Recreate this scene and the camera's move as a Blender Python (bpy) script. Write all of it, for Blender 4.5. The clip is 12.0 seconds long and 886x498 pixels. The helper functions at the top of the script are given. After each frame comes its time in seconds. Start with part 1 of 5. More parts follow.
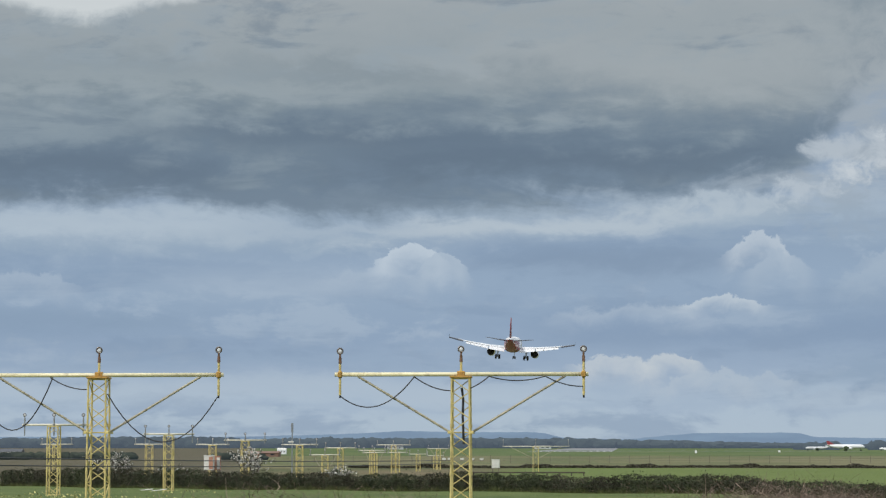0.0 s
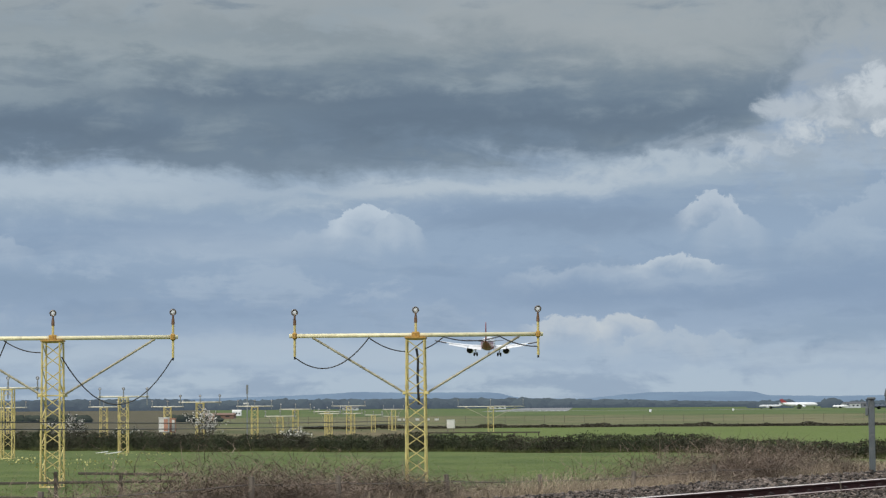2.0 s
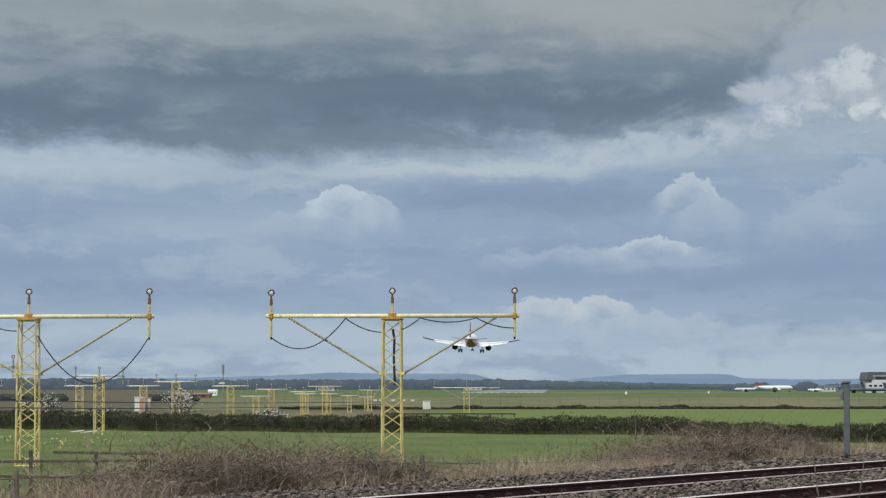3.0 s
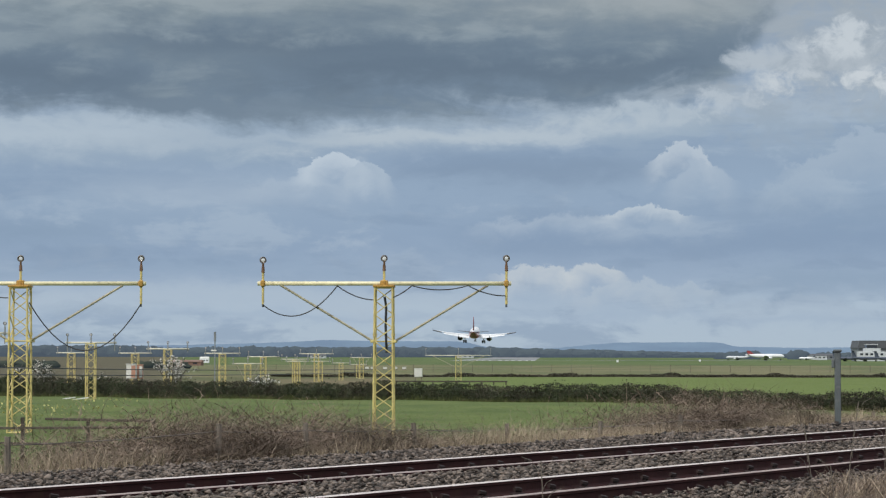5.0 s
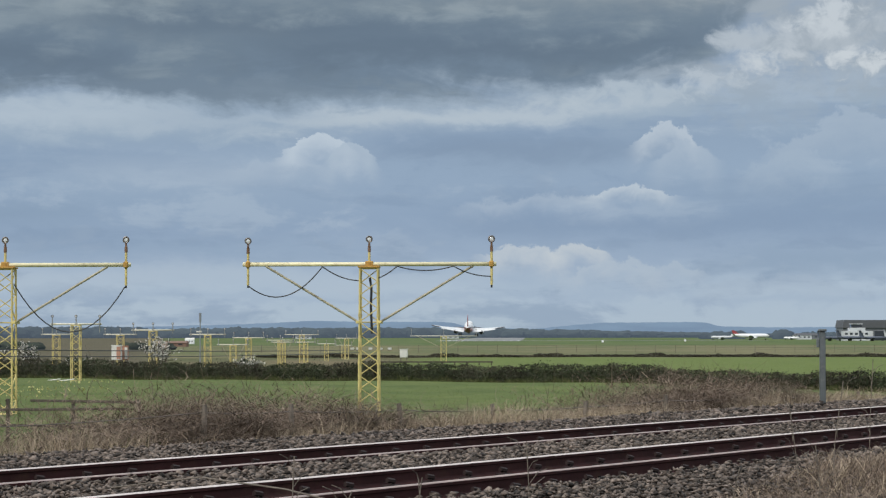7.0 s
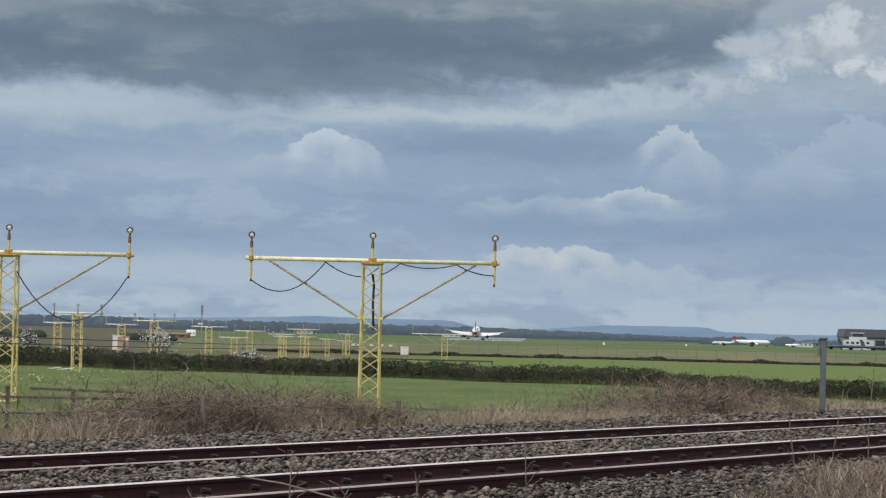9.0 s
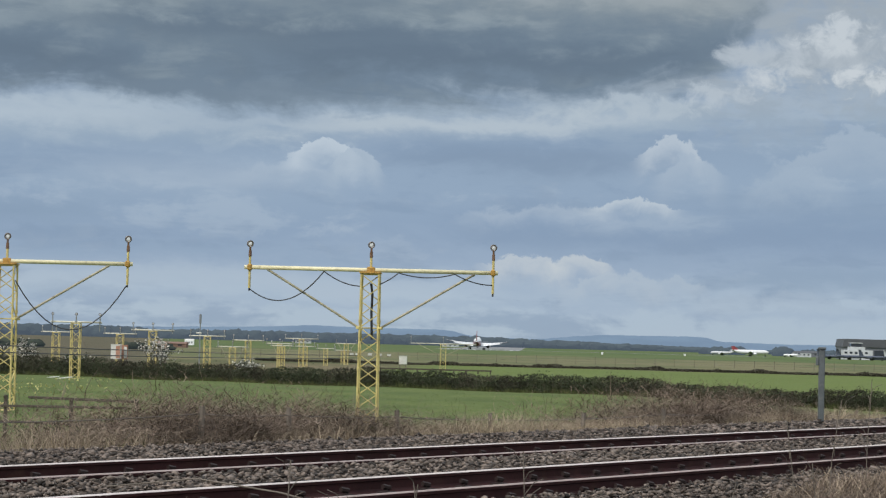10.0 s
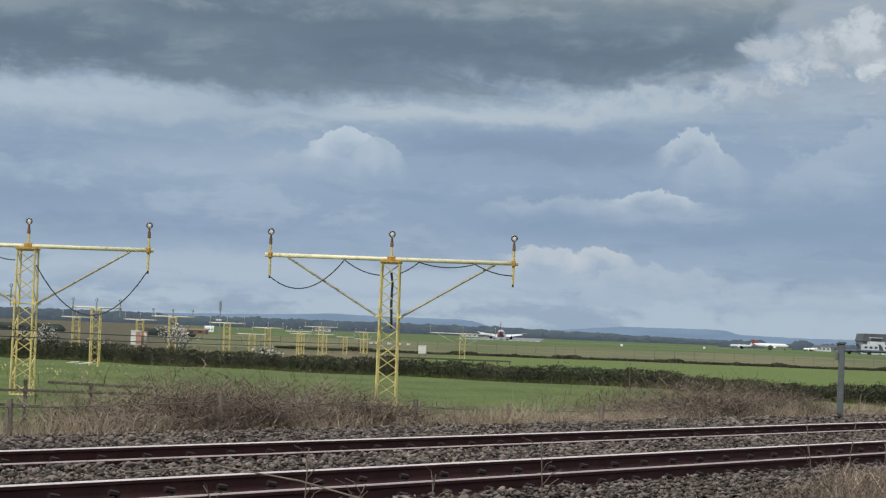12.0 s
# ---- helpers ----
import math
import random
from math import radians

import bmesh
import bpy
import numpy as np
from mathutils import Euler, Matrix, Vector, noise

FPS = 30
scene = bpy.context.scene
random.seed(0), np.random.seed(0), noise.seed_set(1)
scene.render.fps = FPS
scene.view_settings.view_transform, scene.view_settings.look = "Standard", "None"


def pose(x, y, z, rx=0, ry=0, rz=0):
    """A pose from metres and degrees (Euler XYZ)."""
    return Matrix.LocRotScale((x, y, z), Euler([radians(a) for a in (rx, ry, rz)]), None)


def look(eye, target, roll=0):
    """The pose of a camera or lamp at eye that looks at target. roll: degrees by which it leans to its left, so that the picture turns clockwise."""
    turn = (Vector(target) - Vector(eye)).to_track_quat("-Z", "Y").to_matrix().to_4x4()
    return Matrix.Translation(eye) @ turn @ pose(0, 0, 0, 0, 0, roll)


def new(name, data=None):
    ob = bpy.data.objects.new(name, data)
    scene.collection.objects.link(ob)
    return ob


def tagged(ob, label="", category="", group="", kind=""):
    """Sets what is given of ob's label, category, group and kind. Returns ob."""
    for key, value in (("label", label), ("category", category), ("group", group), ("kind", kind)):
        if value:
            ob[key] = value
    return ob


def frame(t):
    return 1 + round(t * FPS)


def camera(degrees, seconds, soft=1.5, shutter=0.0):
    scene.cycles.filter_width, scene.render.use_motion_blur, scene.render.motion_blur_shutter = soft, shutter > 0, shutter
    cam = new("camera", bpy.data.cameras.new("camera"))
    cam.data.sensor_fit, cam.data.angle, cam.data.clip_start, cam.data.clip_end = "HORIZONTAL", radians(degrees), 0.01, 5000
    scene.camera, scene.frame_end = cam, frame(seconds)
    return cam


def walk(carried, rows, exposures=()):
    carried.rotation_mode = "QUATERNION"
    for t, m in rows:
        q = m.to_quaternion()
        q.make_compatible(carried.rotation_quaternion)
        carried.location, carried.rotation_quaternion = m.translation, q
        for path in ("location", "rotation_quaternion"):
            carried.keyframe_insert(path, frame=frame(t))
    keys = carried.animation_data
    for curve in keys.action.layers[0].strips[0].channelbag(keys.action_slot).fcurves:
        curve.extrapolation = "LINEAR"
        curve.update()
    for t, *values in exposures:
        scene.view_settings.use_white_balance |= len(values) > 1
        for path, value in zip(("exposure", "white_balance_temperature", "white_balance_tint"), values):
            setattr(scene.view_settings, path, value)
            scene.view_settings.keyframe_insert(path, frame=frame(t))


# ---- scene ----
# A hand-held camera beside a double-track railway, looking along the approach to a runway.
# x: to the right of the runway's heading, y: along the runway's heading, z = 0: the field round the nearest light masts.
EYE = 2.7
cam = camera(21.65, 12.0, soft=1.25)
CAMERA = [
    (0.0, 4.463, 4.824, 0.000),
    (0.5, 3.881, 4.509, 0.190),
    (1.0, 3.427, 4.193, 0.164),
    (1.5, 3.279, 3.985, 0.141),
    (2.0, 3.328, 3.850, 0.394),
    (2.5, 3.145, 3.683, 0.297),
    (3.0, 2.762, 3.382, 0.027),
    (5.0, 2.562, 2.585, -0.083),
    (5.5, 1.999, 2.353, -0.053),
    (6.0, 1.768, 2.124, -0.181),
    (6.5, 2.044, 2.000, -0.145),
    (7.0, 2.193, 2.104, 0.066),
    (9.0, 2.279, 2.063, -1.423),
    (9.5, 2.469, 2.181, -1.421),
    (10.0, 2.249, 2.298, -1.492),
    (10.5, 2.284, 2.303, -1.608),
    (11.0, 2.846, 2.146, -1.730),
    (11.5, 3.225, 1.915, -1.993),
    (12.0, 2.749, 2.030, -2.177),
]
FLIGHT = [
    (0.0, -29.71, 622.2, 29.54),
    (0.5, -29.67, 654.3, 27.92),
    (1.0, -29.44, 686.5, 26.23),
    (1.5, -29.24, 718.6, 24.38),
    (2.0, -29.32, 750.8, 22.50),
    (2.5, -29.22, 782.9, 20.61),
    (3.0, -29.23, 815.1, 18.56),
    (5.0, -29.28, 943.7, 11.18),
    (5.5, -29.11, 975.9, 9.41),
    (6.0, -29.14, 1008.0, 8.30),
    (6.5, -29.22, 1040.2, 7.05),
    (7.0, -29.25, 1072.3, 6.00),
    (9.0, -29.51, 1194.9, 3.61),
    (9.5, -29.62, 1223.7, 3.18),
    (10.0, -29.33, 1251.7, 3.27),
    (10.5, -29.35, 1278.9, 3.17),
    (11.0, -29.35, 1305.4, 3.01),
    (11.5, -29.29, 1331.2, 2.96),
    (12.0, -29.27, 1356.2, 2.70),
]
walk(cam, [(t, pose(0, 0, EYE, 0, 0, yaw) @ pose(0, 0, 0, 90 + pitch, 0, 0) @ pose(0, 0, 0, 0, 0, -roll)) for t, yaw, pitch, roll in CAMERA])


# ---- sky and light ----
class Graph:
    """Short-hand for the nodes of a material or of the sky."""

    def __init__(self, tree):
        self.tree = tree
        tree.nodes.clear()

    def node(self, kind, ins=(), **props):
        n = self.tree.nodes.new(kind)
        for key, value in props.items():
            setattr(n, key, value)
        for key, value in dict(ins).items():
            self.put(n.inputs[key], value)
        return n

    def put(self, socket, value):
        if isinstance(value, bpy.types.NodeSocket):
            self.tree.links.new(value, socket)
        elif isinstance(value, (tuple, list)) and len(value) == 3 and len(socket.default_value) == 4:
            socket.default_value = (*value, 1)
        else:
            socket.default_value = value

    def math(self, op, *args):
        n = self.tree.nodes.new("ShaderNodeMath")
        n.operation = op
        for i, a in enumerate(args):
            self.put(n.inputs[i], a)
        return n.outputs[0]

    def smooth(self, value, a, b, lo=0.0, hi=1.0):
        n = self.node("ShaderNodeMapRange", {0: value, 1: a, 2: b, 3: lo, 4: hi}, interpolation_type="SMOOTHSTEP")
        return n.outputs[0]

    def mix(self, fac, a, b, blend="MIX"):
        n = self.tree.nodes.new("ShaderNodeMix")
        n.data_type, n.blend_type = "RGBA", blend
        self.put(n.inputs[0], fac)
        self.put(n.inputs[6], a)
        self.put(n.inputs[7], b)
        return n.outputs[2]

    def ramp(self, fac, stops, interp="LINEAR"):
        n = self.node("ShaderNodeValToRGB", {0: fac})
        r = n.color_ramp
        r.interpolation = interp
        while len(r.elements) < len(stops):
            r.elements.new(0.5)
        for e, (p, c) in zip(r.elements, stops):
            e.position, e.color = p, (*c, 1) if isinstance(c, tuple) else (c, c, c, 1)
        return n.outputs[0]

    def noise(self, vector, scale, detail=4.0, rough=0.5, distortion=0.0):
        n = self.node("ShaderNodeTexNoise", {"Scale": scale, "Detail": detail, "Roughness": rough, "Distortion": distortion})
        if vector is not None:
            self.put(n.inputs["Vector"], vector)
        return n.outputs[0]


def make_sky():
    world = bpy.data.worlds.new("sky")
    world.use_nodes = True
    scene.world = world
    g = Graph(world.node_tree)
    d = g.node("ShaderNodeSeparateXYZ", {0: g.node("ShaderNodeTexCoord").outputs["Generated"]})
    # a = azimuth to the right, e = elevation, both in units of 1/41 radian
    a = g.math("MULTIPLY", g.math("ARCTAN2", d.outputs[0], d.outputs[1]), 41.0)
    a = g.math("ADD", a, 11.04)
    e = g.math("MULTIPLY", g.math("ARCSINE", d.outputs[2]), 41.0)

    def field(sx, sy, scale, detail, rough, z=0.0, distortion=0.0):
        v = g.node("ShaderNodeCombineXYZ", {0: g.math("MULTIPLY", a, sx), 1: g.math("MULTIPLY", e, sy), 2: z})
        return g.math("SUBTRACT", g.noise(v.outputs[0], scale, detail, rough, distortion), 0.5)

    def wide(value, k):
        return g.math("MULTIPLY", value, k)

    soft = wide(field(0.16, 0.55, 1.0, 5, 0.55, 1.3, 0.4), 1.6)
    mid = wide(field(0.42, 1.15, 1.0, 7, 0.55, 4.1, 0.6), 1.7)
    fine = wide(field(1.1, 2.6, 1.0, 8, 0.6, 7.7, 0.3), 1.6)
    puff = wide(field(2.6, 3.0, 1.0, 8, 0.6, 11.2, 0.4), 1.7)

    def add(*vals):
        out = vals[0]
        for v in vals[1:]:
            out = g.math("ADD", out, v)
        return out

    # the far cloud below the deck: lighter towards the horizon
    height = add(e, wide(soft, 0.9), wide(mid, 0.4))
    col = g.ramp(g.math("DIVIDE", height, 8.0), [
        (0.0, (0.43, 0.515, 0.60)), (0.085, (0.415, 0.505, 0.605)), (0.16, (0.31, 0.40, 0.53)), (0.24, (0.265, 0.355, 0.49)),
        (0.34, (0.285, 0.375, 0.50)), (0.42, (0.27, 0.355, 0.475)), (0.50, (0.32, 0.40, 0.495)), (0.60, (0.34, 0.39, 0.445)), (1.0, (0.36, 0.39, 0.41))])
    streak = g.smooth(add(wide(mid, 0.8), wide(soft, 0.3), wide(fine, 0.8), wide(puff, 0.25)), -0.04, 0.30)
    col = g.mix(wide(streak, 0.50), col, (0.40, 0.48, 0.58))
    gloom = g.smooth(add(wide(field(0.22, 1.5, 1.0, 5, 0.55, 21.0, 0.4), 1.6), wide(fine, 0.6)), -0.02, 0.26)
    col = g.mix(wide(gloom, 0.55), col, (0.22, 0.305, 0.435))

    def layer(col, a0, a1, e0, thick, colour, amount, tilt=0.0, ends=1.2, rag=0.5):
        """A long flat layer of cloud from a0 to a1 at the height e0, with frayed borders."""
        off = g.math("SUBTRACT", e, add(wide(g.math("SUBTRACT", a, a0), tilt), e0))
        off = g.math("DIVIDE", add(off, wide(mid, rag * 0.8), wide(fine, rag * 0.7), wide(puff, rag * 0.25)), thick)
        m = g.math("EXPONENT", wide(g.math("MULTIPLY", off, off), -1.0))
        at = add(a, wide(mid, 2.0))
        m = g.math("MULTIPLY", m, g.math("MULTIPLY", g.smooth(at, a0 - ends, a0 + ends), g.smooth(at, a1 - ends, a1 + ends, 1.0, 0.0)))
        return g.mix(wide(m, amount), col, colour)

    def heap(col, a0, wid, top, rise, depth, bright, sharp=0.06, rag=0.3, amount=0.9):
        """A heaped cloud: a ragged upper edge over a hump of that width, bright at the edge, fading downwards."""
        off = g.math("DIVIDE", g.math("SUBTRACT", a, a0), wid)
        hump = g.math("EXPONENT", wide(g.math("MULTIPLY", off, off), -1.0))
        edge = add(wide(hump, rise), wide(puff, rag * 1.5), wide(mid, rag * 0.8))
        s = g.math("SUBTRACT", add(edge, top - rise), e)
        m = g.math("MULTIPLY", g.smooth(s, 0.0, sharp), g.smooth(s, 0.02, depth, 1.0, 0.0))
        m = g.math("MULTIPLY", m, g.smooth(hump, 0.08, 0.6))
        return g.mix(wide(m, amount), col, bright)

    def patch(col, a0, e0, wa, we, colour, amount, rag=1.0, inner=-0.2):
        """A torn patch of cloud round a0, e0."""
        da, de = g.math("DIVIDE", g.math("SUBTRACT", a, a0), wa), g.math("DIVIDE", g.math("SUBTRACT", e, e0), we)
        d = add(g.math("MULTIPLY", da, da), g.math("MULTIPLY", de, de), wide(puff, rag * 3.2), wide(mid, rag * 1.6))
        return g.mix(wide(g.smooth(d, inner, 1.25, 1.0, 0.0), amount), col, colour)

    pale, slate = (0.40, 0.475, 0.57), (0.225, 0.31, 0.43)
    # flat layers
    col = layer(col, -2.0, 3.2, 2.1, 0.26, slate, 0.55)
    col = layer(col, 8.6, 12.6, 3.22, 0.30, (0.215, 0.29, 0.405), 0.85)
    col = layer(col, 9.5, 18.0, 1.95, 0.30, (0.225, 0.31, 0.445), 0.75)
    col = layer(col, 13.0, 18.0, 2.6, 0.20, (0.25, 0.335, 0.46), 0.6)
    col = layer(col, 14.2, 18.0, 1.25, 0.22, (0.25, 0.34, 0.46), 0.6)
    col = layer(col, -2.0, 9.0, 1.42, 0.16, (0.275, 0.37, 0.50), 0.5)
    col = layer(col, -2.0, 9.5, 0.98, 0.20, (0.43, 0.51, 0.60), 0.6)
    col = layer(col, -2.0, 18.0, 0.62, 0.10, (0.33, 0.42, 0.545), 0.45)
    col = layer(col, 3.0, 7.0, 2.85, 0.30, (0.37, 0.45, 0.555), 0.65)
    col = layer(col, -2.0, 7.0, 3.45, 0.16, (0.29, 0.375, 0.48), 0.6, 0.01)
    col = layer(col, -2.0, 4.2, 3.93, 0.30, (0.45, 0.52, 0.59), 0.85, -0.02)
    col = layer(col, 3.0, 8.0, 3.68, 0.15, (0.40, 0.47, 0.545), 0.65)
    col = layer(col, 6.8, 13.0, 3.78, 0.17, (0.47, 0.53, 0.585), 0.85, 0.035)
    # heaps
    col = heap(col, 0.4, 0.9, 3.10, 0.40, 0.6, pale, 0.10, 0.30, 0.6)
    col = heap(col, 16.9, 1.6, 3.95, 1.0, 1.3, (0.37, 0.445, 0.54), 0.12, 0.35, 0.75)
    col = heap(col, 15.6, 0.8, 3.25, 0.5, 0.7, (0.36, 0.44, 0.54), 0.12, 0.35, 0.6)
    col = heap(col, 6.6, 0.9, 3.22, 0.40, 0.55, pale, 0.16, 0.25, 0.6)
    col = heap(col, 7.28, 0.62, 3.56, 0.50, 0.70, (0.52, 0.585, 0.655), 0.05, 0.22)
    col = heap(col, 7.85, 0.42, 3.38, 0.45, 0.60, (0.41, 0.485, 0.575), 0.05, 0.22, 0.85)
    col = heap(col, 13.45, 0.55, 3.78, 0.55, 0.60, (0.48, 0.54, 0.61), 0.05, 0.22)
    col = heap(col, 13.75, 0.55, 3.50, 0.5, 1.0, (0.385, 0.46, 0.555), 0.10, 0.25, 0.75)
    col = heap(col, 11.2, 1.3, 2.50, 0.25, 0.50, (0.39, 0.465, 0.565), 0.14, 0.22, 0.75)
    col = heap(col, 12.75, 0.75, 2.66, 0.28, 0.42, (0.50, 0.56, 0.625), 0.05, 0.2)
    col = heap(col, 7.4, 0.5, 2.05, 0.2, 0.22, (0.38, 0.46, 0.565), 0.12, 0.25, 0.6)
    col = heap(col, 10.9, 0.70, 1.62, 0.3, 0.65, (0.53, 0.575, 0.62), 0.08, 0.28, 0.8)
    col = heap(col, 11.85, 0.55, 1.66, 0.35, 0.55, (0.55, 0.59, 0.625), 0.06, 0.22, 0.8)
    col = heap(col, 12.5, 0.8, 1.32, 0.35, 0.55, (0.44, 0.51, 0.59), 0.08, 0.28, 0.7)
    col = heap(col, 13.6, 0.45, 1.30, 0.3, 0.5, (0.41, 0.485, 0.575), 0.07, 0.25, 0.7)
    col = heap(col, 15.3, 1.3, 1.05, 0.3, 0.5, (0.37, 0.45, 0.55), 0.12, 0.25, 0.5)

    # the dark deck overhead: its lower edge sags and is torn
    edge = wide(g.ramp(g.math("DIVIDE", a, 20.0), [
        (0.0, 0.412), (0.06, 0.412), (0.13, 0.418), (0.18, 0.400), (0.25, 0.380), (0.34, 0.388), (0.40, 0.405), (0.50, 0.42), (0.58, 0.418),
        (0.64, 0.437), (0.70, 0.460), (0.73, 0.51), (0.755, 0.59), (0.80, 0.66)], "B_SPLINE"), 10.0)
    over = add(g.math("SUBTRACT", e, edge), wide(mid, 0.7), wide(fine, 0.35), wide(puff, 0.25))
    deck = g.smooth(over, -0.14, 0.36)
    lift = add(over, wide(soft, 1.2), wide(mid, 0.5), g.smooth(a, 9.0, 15.0, 0.0, 0.7))
    dark = g.ramp(g.math("DIVIDE", lift, 5.0), [
        (0.0, (0.215, 0.275, 0.345)), (0.07, (0.16, 0.215, 0.285)), (0.26, (0.16, 0.21, 0.265)), (0.44, (0.225, 0.27, 0.30)),
        (0.60, (0.315, 0.35, 0.365)), (1.0, (0.39, 0.41, 0.41))])
    veil = g.smooth(add(wide(mid, 0.7), wide(soft, 0.7), wide(fine, 0.8)), -0.06, 0.34)
    dark = g.mix(wide(veil, 0.5), dark, (0.29, 0.345, 0.385))
    wisp = g.smooth(add(wide(field(0.3, 1.6, 1.0, 7, 0.6, 31.0, 0.8), 1.6), wide(fine, 0.4)), 0.0, 0.3)
    dark = g.mix(wide(wisp, 0.45), dark, (0.130, 0.175, 0.23))
    gloom = (0.118, 0.160, 0.215)
    dark = layer(dark, -2.0, 4.2, 4.85, 0.36, gloom, 0.85, -0.03, 1.6, 0.7)
    dark = layer(dark, 3.0, 9.5, 5.55, 0.26, gloom, 0.75, -0.03, 1.6, 0.7)
    dark = layer(dark, 6.0, 13.6, 4.95, 0.32, gloom, 0.9, 0.01, 1.4, 0.7)
    dark = layer(dark, 2.5, 8.0, 4.35, 0.22, (0.165, 0.215, 0.275), 0.7, -0.03)
    dark = layer(dark, -1.0, 8.0, 6.25, 0.22, (0.33, 0.37, 0.385), 0.6, 0.02, 1.5, 0.8)
    dark = layer(dark, 5.0, 10.0, 6.65, 0.22, (0.22, 0.26, 0.285), 0.6, -0.05, 1.5, 0.8)
    dark = layer(dark, 8.5, 15.0, 6.75, 0.55, (0.375, 0.40, 0.405), 0.7, -0.07, 1.5, 0.8)
    col = g.mix(deck, col, dark)
    # grey cloud and bright scraps past the deck's torn end
    col = patch(col, 16.6, 5.6, 2.1, 1.7, (0.345, 0.39, 0.435), 0.75, 0.4)
    col = patch(col, 15.8, 7.0, 2.6, 1.0, (0.36, 0.39, 0.40), 0.8, 0.4)
    col = patch(col, 15.05, 4.95, 0.75, 0.55, (0.49, 0.535, 0.58), 0.7, 0.8)
    col = patch(col, 15.25, 4.75, 0.55, 0.30, (0.62, 0.65, 0.67), 0.65, 0.8)
    col = patch(col, 16.45, 5.15, 0.95, 0.75, (0.48, 0.52, 0.56), 0.65, 0.85)
    col = patch(col, 16.75, 4.70, 0.75, 0.30, (0.63, 0.66, 0.68), 0.8)
    col = patch(col, 16.3, 5.50, 0.6, 0.35, (0.60, 0.635, 0.66), 0.75)
    col = patch(col, 14.2, 4.45, 0.8, 0.22, (0.50, 0.55, 0.60), 0.7)
    col = patch(col, 13.0, 4.22, 1.2, 0.22, (0.46, 0.52, 0.575), 0.7)
    col = patch(col, 15.2, 3.9, 1.3, 0.3, (0.31, 0.38, 0.47), 0.6)
    # the upper rim of the deck, with brighter cloud above
    rim = g.math("SUBTRACT", e, add(wide(g.ramp(g.math("DIVIDE", a, 20.0), [
        (0.0, 0.765), (0.02, 0.755), (0.05, 0.728), (0.10, 0.735), (0.135, 0.765), (0.19, 0.785), (0.30, 0.82), (0.55, 0.80), (0.80, 0.77)], "B_SPLINE"), 10.0),
        wide(mid, 0.3), wide(puff, 0.2)))
    col = g.mix(wide(g.smooth(rim, -0.08, 0.22), 0.9), col, (0.66, 0.68, 0.67))
    # higher up the overcast grows brighter and plainer
    high = g.smooth(e, 9.0, 26.0)
    col = g.mix(high, col, g.mix(g.smooth(soft, -0.2, 0.2), (0.72, 0.78, 0.86), (1.05, 1.08, 1.1)))
    # round about, away from the approach, plain broken cloud
    blue = g.node("ShaderNodeTexSky", sky_type="NISHITA", sun_disc=False, sun_elevation=radians(42), sun_rotation=radians(215)).outputs[0]
    blue = g.mix(1.0, blue, (0.1, 0.1, 0.1), "MULTIPLY")
    col = g.mix(0.06, col, blue)
    col = g.mix(1.0, col, (0.975, 1.0, 1.025), "MULTIPLY")
    out = g.node("ShaderNodeBackground", {0: col, 1: 1.0})
    g.tree.links.new(out.outputs[0], g.node("ShaderNodeOutputWorld").inputs[0])


make_sky()
sun = new("sun", bpy.data.lights.new("sun", "SUN"))
sun.data.energy, sun.data.angle, sun.data.color = 2.5, radians(12), (1.0, 0.95, 0.88)
sun.matrix_world = look((-60, -80, 95), (0, 0, 0))
scene.view_settings.exposure = 0.0


# ---- materials ----
def material(name, colour, rough=0.8, metal=0.0, vary=0.25, scale=3.0, fine=40.0, bump=0.0, second=None, amount=0.5, island=0.0, spec=0.5):
    """A surface with variation at two scales; second: a colour of stains or wear."""
    m = bpy.data.materials.new(name)
    m.use_nodes = True
    g = Graph(m.node_tree)
    at = g.node("ShaderNodeTexCoord").outputs["Object"]
    big, small = g.noise(at, scale, 5, 0.6), g.noise(at, fine, 3, 0.6)
    val = g.math("ADD", g.math("MULTIPLY", big, 0.6), g.math("MULTIPLY", small, 0.4))
    lo, hi = tuple(c * (1 - vary) for c in colour), tuple(min(c * (1 + vary), 1) for c in colour)
    col = g.mix(g.smooth(val, 0.32, 0.68), lo, hi)
    if second:
        spot = g.smooth(g.noise(at, scale * 2.3, 6, 0.7), 0.62 - 0.25 * amount, 0.74 - 0.1 * amount)
        col = g.mix(spot, col, second)
    if island:
        r = g.node("ShaderNodeNewGeometry").outputs["Random Per Island"]
        col = g.mix(1.0, col, g.ramp(r, [(0.0, 1 - island), (1.0, 1.0)]), "MULTIPLY")
    b = g.node("ShaderNodeBsdfPrincipled", {"Base Color": col, "Metallic": metal, "Specular IOR Level": spec})
    g.put(b.inputs["Roughness"], g.math("ADD", rough - 0.1, g.math("MULTIPLY", small, 0.2)))
    if bump:
        n = g.node("ShaderNodeBump", {"Strength": min(bump, 1.0), "Distance": 0.02 * max(bump, 1.0), "Height": val})
        g.put(b.inputs["Normal"], n.outputs[0])
    g.tree.links.new(b.outputs[0], g.node("ShaderNodeOutputMaterial").inputs[0])
    return m


